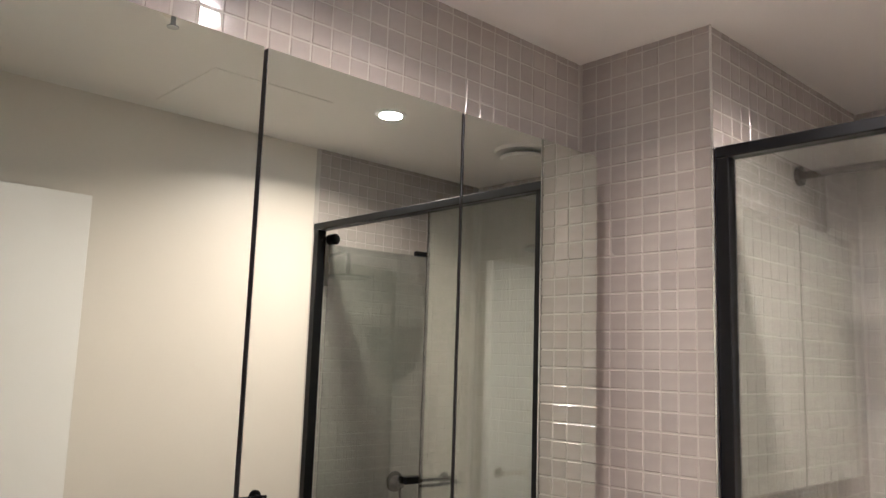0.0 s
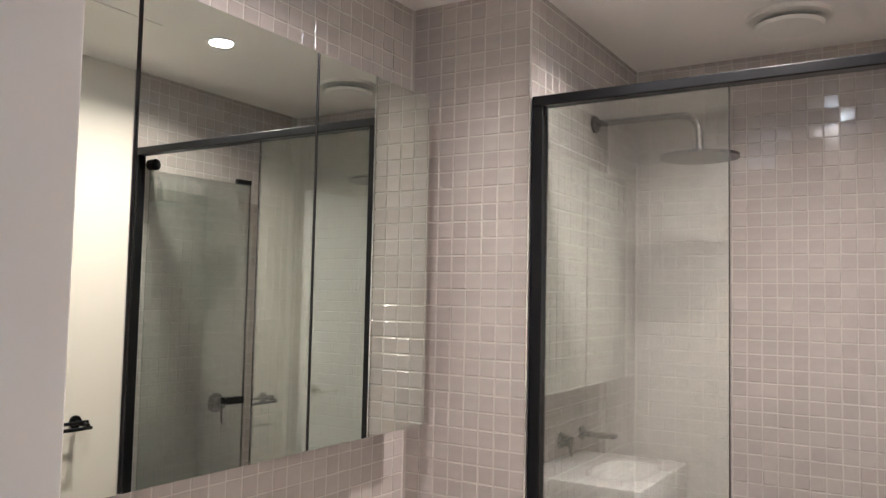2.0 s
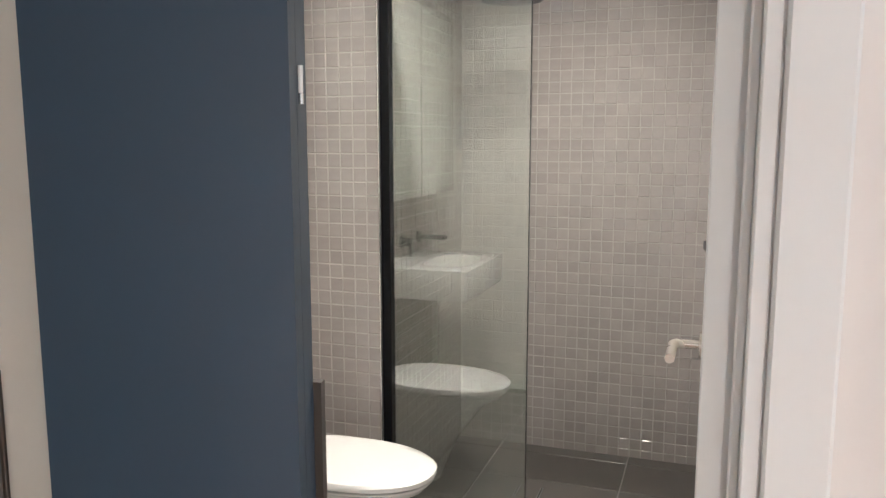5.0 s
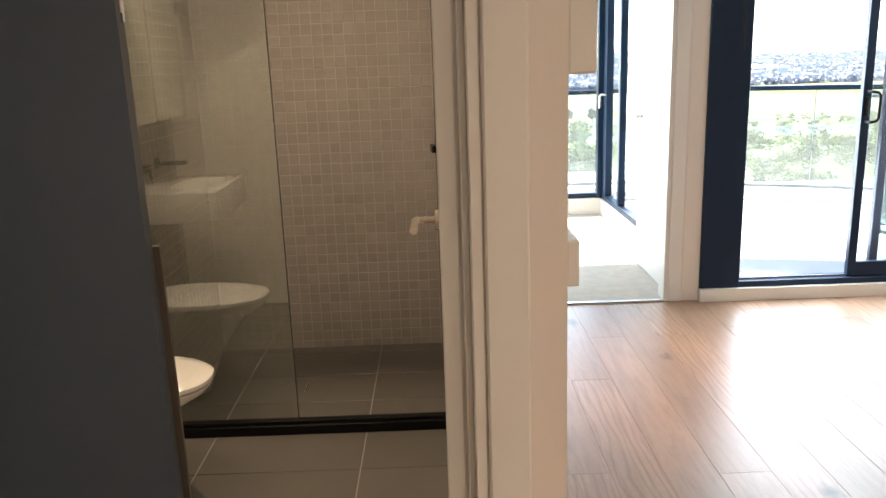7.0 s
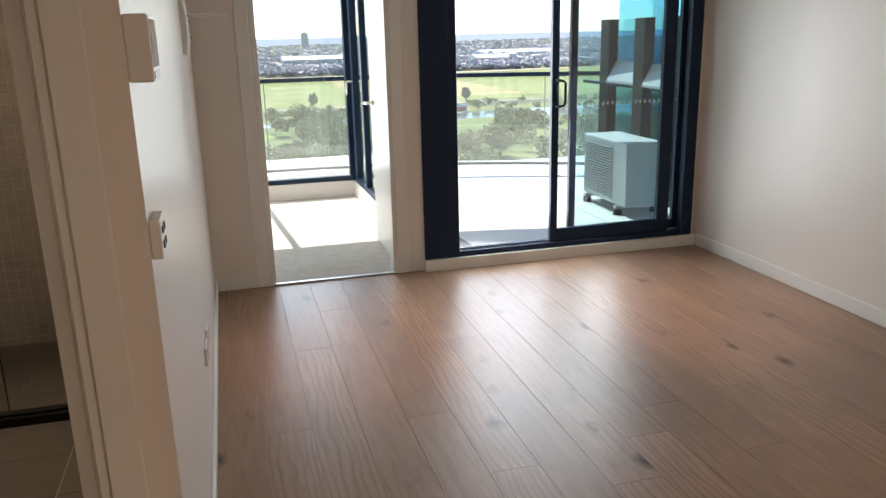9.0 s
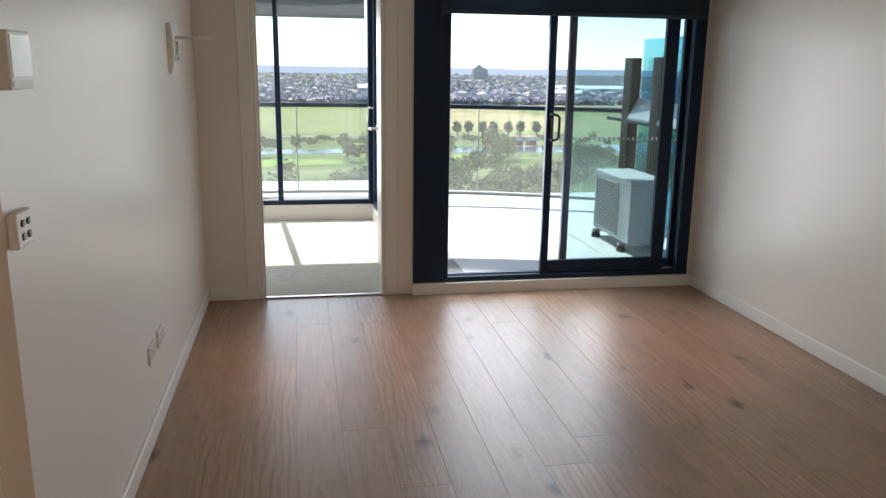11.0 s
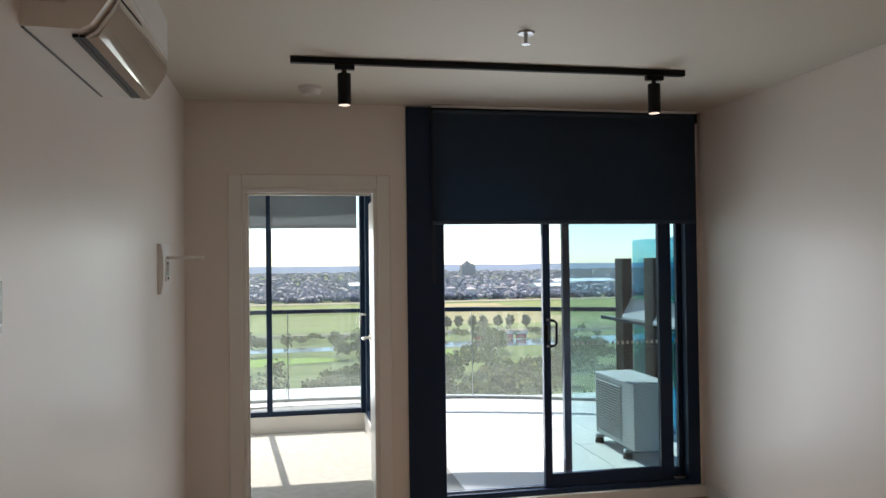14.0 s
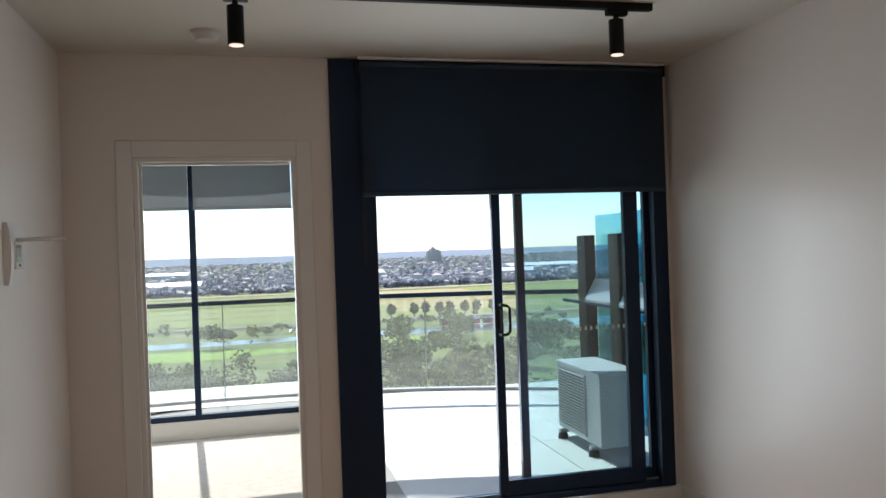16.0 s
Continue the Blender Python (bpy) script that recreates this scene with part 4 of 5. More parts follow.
for x in (1.43, 1.63):
    o = wall_plate("power_outlet", x, x + 0.115, 0.315, 0.39, 0.011, "white double power outlet", "power outlet")
    for i in range(2):
        part("socket", B(x + 0.018 + i * 0.05, x + 0.045 + i * 0.05, YN - 0.0125, YN - 0.011, 0.33, 0.356, bevel=0.0006), M_PLASTIC2, o)
        part("switch", B(x + 0.024 + i * 0.05, x + 0.038 + i * 0.05, YN - 0.0155, YN - 0.011, 0.362, 0.38, bevel=0.002), M_PLASTIC, o)


def control_plate():
    """A plate that bulges off the wall, with a recessed little screen and a bar that sticks out."""
    x0, x1, z0, z1 = 2.405, 2.635, 1.445, 1.685
    c = thing("control_plate", (2.48, YN, 1.565), "white bulging wall control with a small screen", "wall control")
    rings = []
    for k in range(9):
        u = k / 8
        d = 0.020 + 0.012 * math.sin(math.pi * u) ** 0.7
        z = z0 + (z1 - z0) * u
        rings.append([(x0, YN, z), (x0 + 0.004, YN - d + 0.004, z), (x0 + 0.012, YN - d, z), (x1 - 0.012, YN - d, z), (x1 - 0.004, YN - d + 0.004, z), (x1, YN, z)])
    part("plate", rows_of(bmesh.new(), rings), M_PLASTIC, c, smooth=True)
    bez = part("bezel", B(2.435, 2.545, YN - 0.0355, YN - 0.026, 1.505, 1.612, bevel=0.003), M_PLASTIC2, c, "grey recessed surround")
    part("screen", B(2.445, 2.505, YN - 0.0375, YN - 0.035, 1.535, 1.60, bevel=0.001), M_SCRN, bez, "small pale screen")
    part("label", B(2.447, 2.503, YN - 0.0385, YN - 0.037, 1.537, 1.553), M_GREENTAG, bez, "pale green strip")
    part("dark_strip", B(2.447, 2.503, YN - 0.0385, YN - 0.037, 1.588, 1.597), M_DARKP, bez, "thin dark strip")
    part("button", C((2.485, YN - 0.039, 1.52), (2.485, YN - 0.035, 1.52), 0.006, seg=14), M_DARKP, bez, "small dark button", smooth=True)
    part("bar", B(2.468, 2.492, YN - 0.155, YN - 0.03, 1.611, 1.627, bevel=0.003), M_PLASTIC, c, "thin projecting bar")
    part("bar_tip", B(2.472, 2.488, YN - 0.205, YN - 0.154, 1.612, 1.626, bevel=0.003), M_WHITE, c, "glossy white tip")


M_GREENTAG = mat("pale_green_tag", (0.30, 0.48, 0.38), 0.4, var=0.05)
control_plate()
hg = thing("door_hinge", (3.43, -1.50, 1.81), "dark butt hinge on the bedroom door jamb", "hinge")
part("leaf", B(3.412, 3.448, -1.4985, -1.495, 1.76, 1.86, bevel=0.0008), M_BLACK, hg)
part("knuckle", C((3.452, -1.493, 1.76), (3.452, -1.493, 1.86), 0.007, seg=12), M_BLACK, hg, smooth=True)

# ---- bedroom glazing ----


def bedroom_window():
    w = thing("window_bedroom", (6.05, 0.0, 0.155), "dark aluminium full-width bedroom window", "window", kind="structure")
    x0, x1, z0, z1 = 6.03, 6.10, 0.155, 2.45
    ya, yb = -1.67, 2.2
    part("sill", B(x0, x1, ya, yb, z0, z0 + 0.045, bevel=0.002), M_ALU, w)
    part("head", B(x0, x1, ya, yb, z1 - 0.05, z1, bevel=0.002), M_ALU, w)
    part("corner_post", B(x0 - 0.02, x1 + 0.01, ya - 0.05, ya + 0.05, z0, z1, bevel=0.002), M_ALU, w)
    cuts = [ya + 0.05, -0.79, 0.70, yb]
    for a, b in zip(cuts, cuts[1:]):
        part("mullion", B(x0, x1, b, b + 0.05, z0 + 0.045, z1 - 0.05, bevel=0.002), M_ALU, w)
        part("pane", B(6.06, 6.066, a + 0.05 if a > -1 else a, b, z0 + 0.045, z1 - 0.05), M_GLASS, w).visible_shadow = False
    s = thing("window_bedroom_side", (5.1, -1.67, 0.15), "dark aluminium side window with a casement handle", "window", kind="structure")
    for nm, a in (("sill", (4.28, 6.0, -1.72, -1.66, 0.15, 0.20)), ("head", (4.28, 6.0, -1.72, -1.66, 2.37, 2.42)), ("stile", (4.28, 4.38, -1.725, -1.655, 0.20, 2.37)), ("stile", (5.86, 5.98, -1.72, -1.66, 0.20, 2.37)), ("mullion", (5.35, 5.41, -1.72, -1.66, 0.20, 2.37))):
        part(nm, B(*a, bevel=0.002), M_ALU, s)
    for a, b in ((4.38, 5.35), (5.41, 5.86)):
        part("pane", B(a, b, -1.693, -1.687, 0.20, 2.37), M_GLASS, s).visible_shadow = False
    part("casement_handle", tube(bmesh.new(), [(5.88, -1.66, 1.10), (5.88, -1.615, 1.10), (5.88, -1.605, 1.09), (5.88, -1.605, 0.98)], 0.01), M_NICKEL, s, "satin casement handle", smooth=True)


bedroom_window()
for ya, yb in ((-1.60, -0.77), (-0.755, 0.72)):
    roller_blind("bedroom_blind", 5.99, ya, yb, 2.41, 1.93, M_GBLIND, "pale grey roller blind partly lowered")

# ---- balcony ----
BZ = 0.06
CX, CY, RAD = 0.4, -0.9, 7.0                # the balcony's rim is an arc round this centre


def rim(a, r=RAD):
    return CX + r * math.cos(a), CY + r * math.sin(a)


A0, A1 = radians(-34), radians(42)
edge_pts = [rim(A0 + (A1 - A0) * i / 48, RAD + 0.12) for i in range(49)]
bal = solo("balcony_slab", prism(bmesh.new(), [(XE + 0.105, -4.9), (6.4, -4.9)] + edge_pts + [(6.13, 4.2), (6.13, -1.735), (XE + 0.105, -1.735)], -0.2, BZ - 0.006), M_BJOINT, (5, -2, 0), "grey jointed balcony slab", "balcony", "structure")
soff = [(XE + 0.12, -5.2), (5.9, -5.2)] + [rim(radians(-30 + 72 * i / 24), 6.25) for i in range(25)] + [(XE + 0.12, 4.2)]
solo("balcony_soffit", prism(bmesh.new(), soff, 2.74, 2.95), M_CONC, (5, -2, 2.7), "concrete underside of the balcony above", "soffit", "structure")


def balustrade():
    b = thing("balustrade", (7.4, -1.0, BZ), "curved frameless glass balcony balustrade with dark handrail", "balustrade", kind="structure")
    n = 9
    step = (A1 - A0) / n
    for i in range(n):
        a0, a1 = A0 + i * step + 0.0012, A0 + (i + 1) * step - 0.0012
        bm = bmesh.new()
        m = 6
        o = [rim(a0 + (a1 - a0) * k / m) for k in range(m + 1)] + [rim(a1 + (a0 - a1) * k / m, RAD + 0.012) for k in range(m + 1)]
        prism(bm, o, BZ + 0.01, 1.03)
        p = part("pane", bm, M_BALGLASS, b)
        p.visible_shadow = False
        x, y = rim(a0 - 0.0012)
        part("joint_clamp", C((x, y, BZ), (x, y, 1.03), 0.006, seg=8), M_STEEL, b)
    o = [rim(A0 + (A1 - A0) * k / 40, RAD - 0.02) for k in range(41)] + [rim(A1 + (A0 - A1) * k / 40, RAD + 0.04) for k in range(41)]
    part("handrail", prism(bmesh.new(), o, 1.03, 1.075), M_ALU, b, "dark aluminium handrail")
    o = [rim(A0 + (A1 - A0) * k / 40, RAD - 0.03) for k in range(41)] + [rim(A1 + (A0 - A1) * k / 40, RAD + 0.05) for k in range(41)]
    part("base_channel", prism(bmesh.new(), o, BZ - 0.004, BZ + 0.03), M_ACW, b, "pale base channel")


balustrade()


def privacy_screen():
    s = thing("privacy_screen", (5.2, -4.25, BZ), "teal glass balcony screen between dark posts", "privacy screen")
    for x, y in ((5.75, -4.19), (4.95, -4.12), (4.2, -4.06)):
        part("post", B(x - 0.09, x + 0.09, y - 0.05, y + 0.05, BZ, 1.60, bevel=0.004), M_BLACK, s, "broad dark post")
    for x0, x1, y in ((5.04, 5.60, -4.20), (4.29, 4.86, -4.14), (3.5, 4.11, -4.1)):
        part("pane", B(x0 - 0.2, x1 + 0.2, y - 0.12, y - 0.112, BZ, 1.78), M_SCREEN, s, "teal glass pane")
    for x0, x1, y in ((5.04, 5.66, -4.155), (4.29, 4.86, -4.09)):
        bm = rows_of(bmesh.new(), [[(x, y + 0.03, 1.01), (x, y + 0.03, 1.03), (x, y - 0.07, 1.21), (x, y - 0.09, 1.20)] for x in (x0, x1)])
        part("sloped_tray", bm, M_ACW, s, "sloped pale metal tray")
    part("lower_rail", B(3.6, 6.2, -4.17, -4.13, 0.98, 1.01, bevel=0.003), M_ALU, s)


privacy_screen()


def condenser():
    x0, x1, y0, y1, z0, z1 = 4.06, 4.82, -3.83, -3.51, BZ + 0.07, 0.635
    c = thing("outdoor_condenser", (4.44, -3.67, BZ), "white outdoor air conditioner condenser on rubber feet", "condenser")
    part("casing", B(x0, x1, y0, y1, z0, z1, bevel=0.008, seg=2), M_ACW, c)
    part("lid", B(x0 - 0.006, x1 + 0.006, y0 - 0.006, y1 + 0.006, z1 - 0.02, z1 + 0.006, bevel=0.005), M_ACW, c)
    part("fan_recess", B(x0 + 0.24, x1 - 0.03, y1, y1 + 0.004, z0 + 0.04, z1 - 0.05), M_DARKP, c, "dark fan recess")
    g = part("grille_frame", B(x0 + 0.23, x0 + 0.24, y1, y1 + 0.012, z0 + 0.03, z1 - 0.04), M_ACW, c)
    n = 20
    for i in range(n):
        z = z0 + 0.045 + (z1 - z0 - 0.10) * i / (n - 1)
        part("slat", B(x0 + 0.24, x1 - 0.03, y1 + 0.004, y1 + 0.016, z - 0.0035, z + 0.0035), M_ACW, c)
    for x in (x0 + 0.10, x1 - 0.10):
        f = part("foot_rail", B(x - 0.02, x + 0.02, y0 - 0.03, y1 + 0.04, BZ + 0.045, z0 + 0.001, bevel=0.004), M_STEEL, c)
        for y in (y0, y1 + 0.01):
            part("rubber_foot", C((x, y, BZ - 0.002), (x, y, BZ + 0.046), 0.04, 0.032, seg=16), M_DARKP, f)


condenser()

# ---- outdoors: the plain below the tower ----
GZ = -48.0


def land_material():
    m = mat("grass_plain", (0.10, 0.14, 0.035), 0.95, var=0.25, scale=0.02, grain=0.25, bump=0.0)
    n, l = m.node_tree.nodes, m.node_tree.links
    b = n["Principled BSDF"]
    co, sep = n.new("ShaderNodeTexCoord"), n.new("ShaderNodeSeparateXYZ")
    l.new(co.outputs["Object"], sep.inputs[0])
    ns = n.new("ShaderNodeTexNoise")
    ns.inputs["Scale"].default_value, ns.inputs["Detail"].default_value = 0.012, 5.0
    mp = n.new("ShaderNodeMapping")
    mp.inputs["Scale"].default_value = (3.0, 0.35, 1.0)
    l.new(co.outputs["Object"], mp.inputs[0])
    l.new(mp.outputs[0], ns.inputs[0])
    cr = n.new("ShaderNodeValToRGB")
    e = cr.color_ramp.elements
    e[0].position, e[0].color = 0.36, (0.055, 0.085, 0.022, 1)
    e[1].position, e[1].color = 0.70, (0.34, 0.28, 0.15, 1)
    k = e.new(0.5)
    k.color = (0.14, 0.19, 0.04, 1)
    k = e.new(0.6)
    k.color = (0.20, 0.22, 0.07, 1)
    l.new(ns.outputs["Fac"], cr.inputs[0])
    old = b.inputs["Base Color"].links[0].from_socket
    mx = n.new("ShaderNodeMixRGB")
    mx.inputs[0].default_value = 0.75
    l.new(old, mx.inputs[1])
    l.new(cr.outputs[0], mx.inputs[2])
    l.new(mx.outputs[0], b.inputs["Base Color"])
    return m


M_LAND = land_material()
M_TURF = mat("mown_turf", (0.225, 0.255, 0.06), 0.95, var=0.2, scale=0.05, grain=0.6, bump=0.0)
M_LAWN = mat("watered_lawn", (0.24, 0.36, 0.05), 0.95, var=0.2, scale=0.08, grain=0.6, bump=0.0)
M_DRYLINE = mat("worn_turf", (0.30, 0.29, 0.13), 0.95, var=0.3, scale=0.02, grain=0.3, bump=0.0)
M_DRY = mat("dry_turf", (0.42, 0.33, 0.14), 0.95, var=0.2, scale=0.03, grain=0.5, bump=0.0)
M_WATER = mat("river_water", (0.10, 0.12, 0.13), 0.12, var=0.1, scale=0.05, grain=1.2, bump=0.2)
M_ROAD = mat("asphalt", (0.09, 0.09, 0.09), 0.9, var=0.15, scale=0.1, grain=1.0, bump=0.0)
M_SAND = mat("sand_track", (0.42, 0.35, 0.24), 0.95, var=0.1, scale=0.05, grain=1.0, bump=0.0)
M_LEAF = leafy("eucalypt_foliage", (0.11, 0.125, 0.06), (0.30, 0.31, 0.14), var=0.3, scale=0.3, grain=2.0, island=0.3)
# distant foliage is paled and blued: the haze is put into its colour
M_FARLEAF = leafy("hazed_far_foliage", (0.28, 0.29, 0.325), (0.56, 0.57, 0.64), var=0.2, scale=0.02, grain=0.2, island=0.35)
M_BARK = mat("bark", (0.14, 0.11, 0.08), 0.9, var=0.2)
M_HOUSE = mat("pale_house_walls", (0.60, 0.57, 0.57), 0.8, var=0.1, scale=0.05, bump=0.0, island=0.3)
M_ROOF = mat("house_roofs", (0.42, 0.36, 0.35), 0.7, var=0.1, scale=0.05, bump=0.0, island=0.5)
M_SHED = mat("white_metal_roof", (0.75, 0.76, 0.78), 0.4, var=0.05, scale=0.02, bump=0.0)
M_RED = mat("red_banner", (0.60, 0.14, 0.14), 0.7, var=0.1)
# blue-grey here is distance haze carried by the hills' own colour
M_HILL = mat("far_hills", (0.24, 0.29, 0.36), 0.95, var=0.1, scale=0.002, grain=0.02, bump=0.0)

bm = bmesh.new()
xs = [-4500, -1500, 0, 1000, 4500]
ys = [-4500, -1500, 0, 1500, 4500]
grid = [[bm.verts.new((x, y, GZ)) for y in ys] for x in xs]
for i in range(4):
    for j in range(4):
        bm.faces.new((grid[i][j], grid[i + 1][j], grid[i + 1][j + 1], grid[i][j + 1]))
solo("ground", bm, M_LAND, (0, 0, GZ), "wide grassy plain below the tower", "ground", "structure")


def strip(name, rows, z, material, label, category):
    """A flat band on the ground; rows: (y, near x, far x)."""
    bm = bmesh.new()
    vs = [(bm.verts.new((a, y, GZ + z)), bm.verts.new((b, y, GZ + z))) for y, a, b in rows]
    for p, q in zip(vs, vs[1:]):
        bm.faces.new((p[0], p[1], q[1], q[0]))
    bmesh.ops.recalc_face_normals(bm, faces=bm.faces)
    for f in bm.faces:
        if f.normal.z < 0:
            f.normal_flip()
    return solo(name, bm, material, (500, 0, GZ), label, category, "structure")


def band(near, far, y0=-900, y1=900, wob=8.0, bow=0.00004, seed=1.0):
    return [(y, near + bow * y * y + wob * math.sin(y * 0.011 + seed), far + bow * y * y + wob * math.sin(y * 0.013 + seed * 2)) for y in range(y0, y1 + 1, 30)]


strip("turf_track", band(575, 940, -230, 900, 4), 0.10, M_TURF, "broad mown green turf", "grass")
strip("dry_paddock", band(620, 925, -290, -110, 10), 0.20, M_DRY, "sun-dried yellow paddock", "grass")
strip("turf_south", band(575, 940, -900, -230, 6), 0.30, M_TURF, "mown green turf", "grass")
strip("sand_track", band(965, 1000, -900, 900, 3), 0.25, M_SAND, "pale sand racing track", "track")
strip("sand_track", band(548, 556, -900, 900, 3), 0.35, M_SAND, "pale gravel towpath", "track")
strip("road", band(532, 543, -900, 900, 3), 0.25, M_ROAD, "grey asphalt road", "road")
strip("river", band(440, 478, -900, 900, 9, 0.00003, 2.2), 0.15, M_WATER, "still grey river", "water")


LAWNS = ((384, 428, -25, 130), (405, 436, -105, -62), (345, 372, -125, -92))     # near x, far x, y, y
for xa, xb, ya, yb in LAWNS:
    strip("riverside_lawn", [(ya + (yb - ya) * k / 8, (xa + xb) / 2 - (xb - xa) / 2 * math.sin(math.pi * (0.08 + 0.84 * k / 8)) + 2 * math.sin(k * 2.0), (xa + xb) / 2 + (xb - xa) / 2 * math.sin(math.pi * (0.08 + 0.84 * k / 8))) for k in range(9)], 0.2, M_LAWN, "bright green lawn between the trees", "grass")
for k, (xn, xf) in enumerate(((640, 652), (700, 708), (770, 784), (845, 853))):
    strip("worn_turf_line", band(xn, xf, -850, 850, 4, 0.00004, 0.7 * k), 0.45, M_DRYLINE, "worn straw-coloured line across the turf", "grass")


def blob_field(name, spots, material, label, category, leaves, seed):
    """Many trees as one mesh of small leaf clumps; spots: (x, y, height, width)."""
    rnd = random.Random(seed)
    verts, faces = [], []
    for x, y, h, w in spots:
        k = max(6, int(leaves * (0.6 + 0.8 * rnd.random())))
        lobes = [(rnd.uniform(-0.3, 0.3) * w, rnd.uniform(-0.3, 0.3) * w, rnd.uniform(0.45, 0.85) * h, rnd.uniform(0.22, 0.42)) for _ in range(5)]
        for _ in range(k):
            lx, ly, lz, lr = rnd.choice(lobes)
            d = Vector((rnd.gauss(0, 1), rnd.gauss(0, 1), rnd.gauss(0, 1))).normalized() * (lr * (0.55 + 0.5 * rnd.random()))
            c = Vector((x + lx + d.x * w, y + ly + d.y * w, GZ + lz + d.z * h * 0.75))
            s = w * rnd.uniform(0.06, 0.14) * (40 / leaves) ** 0.4
            u = Vector((rnd.gauss(0, 1), rnd.gauss(0, 1), rnd.gauss(0, 0.6))).normalized()
            v = u.orthogonal().normalized()
            up = u.cross(v)
            if up.z < 0:
                up = -up
            b0 = len(verts)
            verts += [tuple(c + u * s), tuple(c + v * s), tuple(c - u * s), tuple(c - v * s), tuple(c + up * s * 0.8)]
            faces += [(b0, b0 + 1, b0 + 4), (b0 + 1, b0 + 2, b0 + 4), (b0 + 2, b0 + 3, b0 + 4), (b0 + 3, b0, b0 + 4)]
    me = bpy.data.meshes.new(name)
    me.from_pydata(verts, [], faces)
    me.materials.append(material)
    return tagged(new(name, me), label, category, kind="stuff")


rnd = random.Random(5)
near = []
for _ in range(720):
    y = rnd.uniform(-330, 260)
    x = rnd.uniform(190, 436)
    if noise.noise((x * 0.012, y * 0.012, 0.3)) > -0.2:
        if any(xa - 14 < x < xb and ya < y < yb for xa, xb, ya, yb in LAWNS) and rnd.random() < 0.93:
            continue
        near.append((x, y, rnd.uniform(8, 16), rnd.uniform(8, 15)))
blob_field("riverside_trees", near, M_LEAF, "dense grey-green riverside gum trees", "trees", 150, 11)
mid = [(rnd.uniform(480, 530) + 0.00003 * y * y, y, rnd.uniform(3, 7), rnd.uniform(5, 9)) for y in (rnd.uniform(-600, 500) for _ in range(220))]
blob_field("bank_shrubs", mid, M_LEAF, "low dark shrubs along the river bank", "trees", 30, 12)
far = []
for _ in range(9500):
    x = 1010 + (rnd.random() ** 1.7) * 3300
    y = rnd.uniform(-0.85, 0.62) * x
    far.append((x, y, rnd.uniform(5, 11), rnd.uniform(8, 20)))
blob_field("suburb_trees", far, M_FARLEAF, "distant suburban trees with haze in their colour", "trees", 12, 13)


def far_houses():
    rnd = random.Random(21)
    v1, f1, v2, f2 = [], [], [], []
    for _ in range(4200):
        x = 1020 + (rnd.random() ** 1.4) * 3200
        y = rnd.uniform(-0.85, 0.62) * x
        w, d, h = rnd.uniform(6, 14), rnd.uniform(6, 12), rnd.uniform(3.5, 6.5) * (1.0 if rnd.random() < 0.95 else 2.2)
        b = len(v1)
        v1 += [(x + sx * d / 2, y + sy * w / 2, GZ + z) for z in (0, h) for sx, sy in ((-1, -1), (1, -1), (1, 1), (-1, 1))]
        f1 += [(b, b + 1, b + 5, b + 4), (b + 1, b + 2, b + 6, b + 5), (b + 2, b + 3, b + 7, b + 6), (b + 3, b, b + 4, b + 7)]
        b = len(v2)
        v2 += [(x + sx * d * 0.54, y + sy * w * 0.54, GZ + h) for sx, sy in ((-1, -1), (1, -1), (1, 1), (-1, 1))] + [(x, y - w * 0.2, GZ + h + 2.0), (x, y + w * 0.2, GZ + h + 2.0)]
        f2 += [(b, b + 1, b + 4), (b + 1, b + 2, b + 5, b + 4), (b + 2, b + 3, b + 5), (b + 3, b, b + 4, b + 5)]
    for nm, v, f, m, lab in (("suburb_houses", v1, f1, M_HOUSE, "pale walls of distant suburban houses"), ("suburb_roofs", v2, f2, M_ROOF, "red-brown and grey distant house roofs")):
        me = bpy.data.meshes.new(nm)
        me.from_pydata(v, [], f)
        me.materials.append(m)
        tagged(new(nm, me), lab, "houses", kind="stuff")


far_houses()
for x, y, w, d, h in ((1150, 120, 90, 60, 10), (1400, -160, 120, 60, 11), (1500, -560, 150, 80, 10), (1300, 380, 110, 50, 10), (1750, 210, 140, 70, 12), (1250, -430, 70, 50, 9)):
    s = thing("warehouse", (x, y, GZ), "large white-roofed distant warehouse", "warehouse", "distant warehouses")
    part("wall", B(x - d / 2, x + d / 2, y - w / 2, y + w / 2, GZ, GZ + h), M_HOUSE, s)
    bm = rows_of(bmesh.new(), [[(x - d / 2 - 1, yy, GZ + h), (x + d / 2 + 1, yy, GZ + h), (x, yy, GZ + h + 5)] for yy in (y - w / 2 - 1, y + w / 2 + 1)])
    part("roof", bm, M_SHED, s, "white metal roof")
for x, y, w, h in ((2600, -585, 18, 50), (2620, -606, 22, 41), (2580, -567, 14, 40), (3300, -330, 28, 60)):
    t = thing("apartment_tower", (x, y, GZ), "hazy distant grey apartment tower", "tower", "distant towers")
    part("wall", B(x - 12, x + 12, y - w / 2, y + w / 2, GZ, GZ + h), M_ROOF, t)
    for k in range(int(h / 8)):
        part("window_band", B(x - 12.6, x - 12, y - w / 2 + 2, y + w / 2 - 2, GZ + 4 + k * 8, GZ + 7 + k * 8), M_STEEL, t)
    part("plant_room", B(x - 6, x + 6, y - w / 5, y + w / 5, GZ + h, GZ + h + 5), M_ROOF, t)
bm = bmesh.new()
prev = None
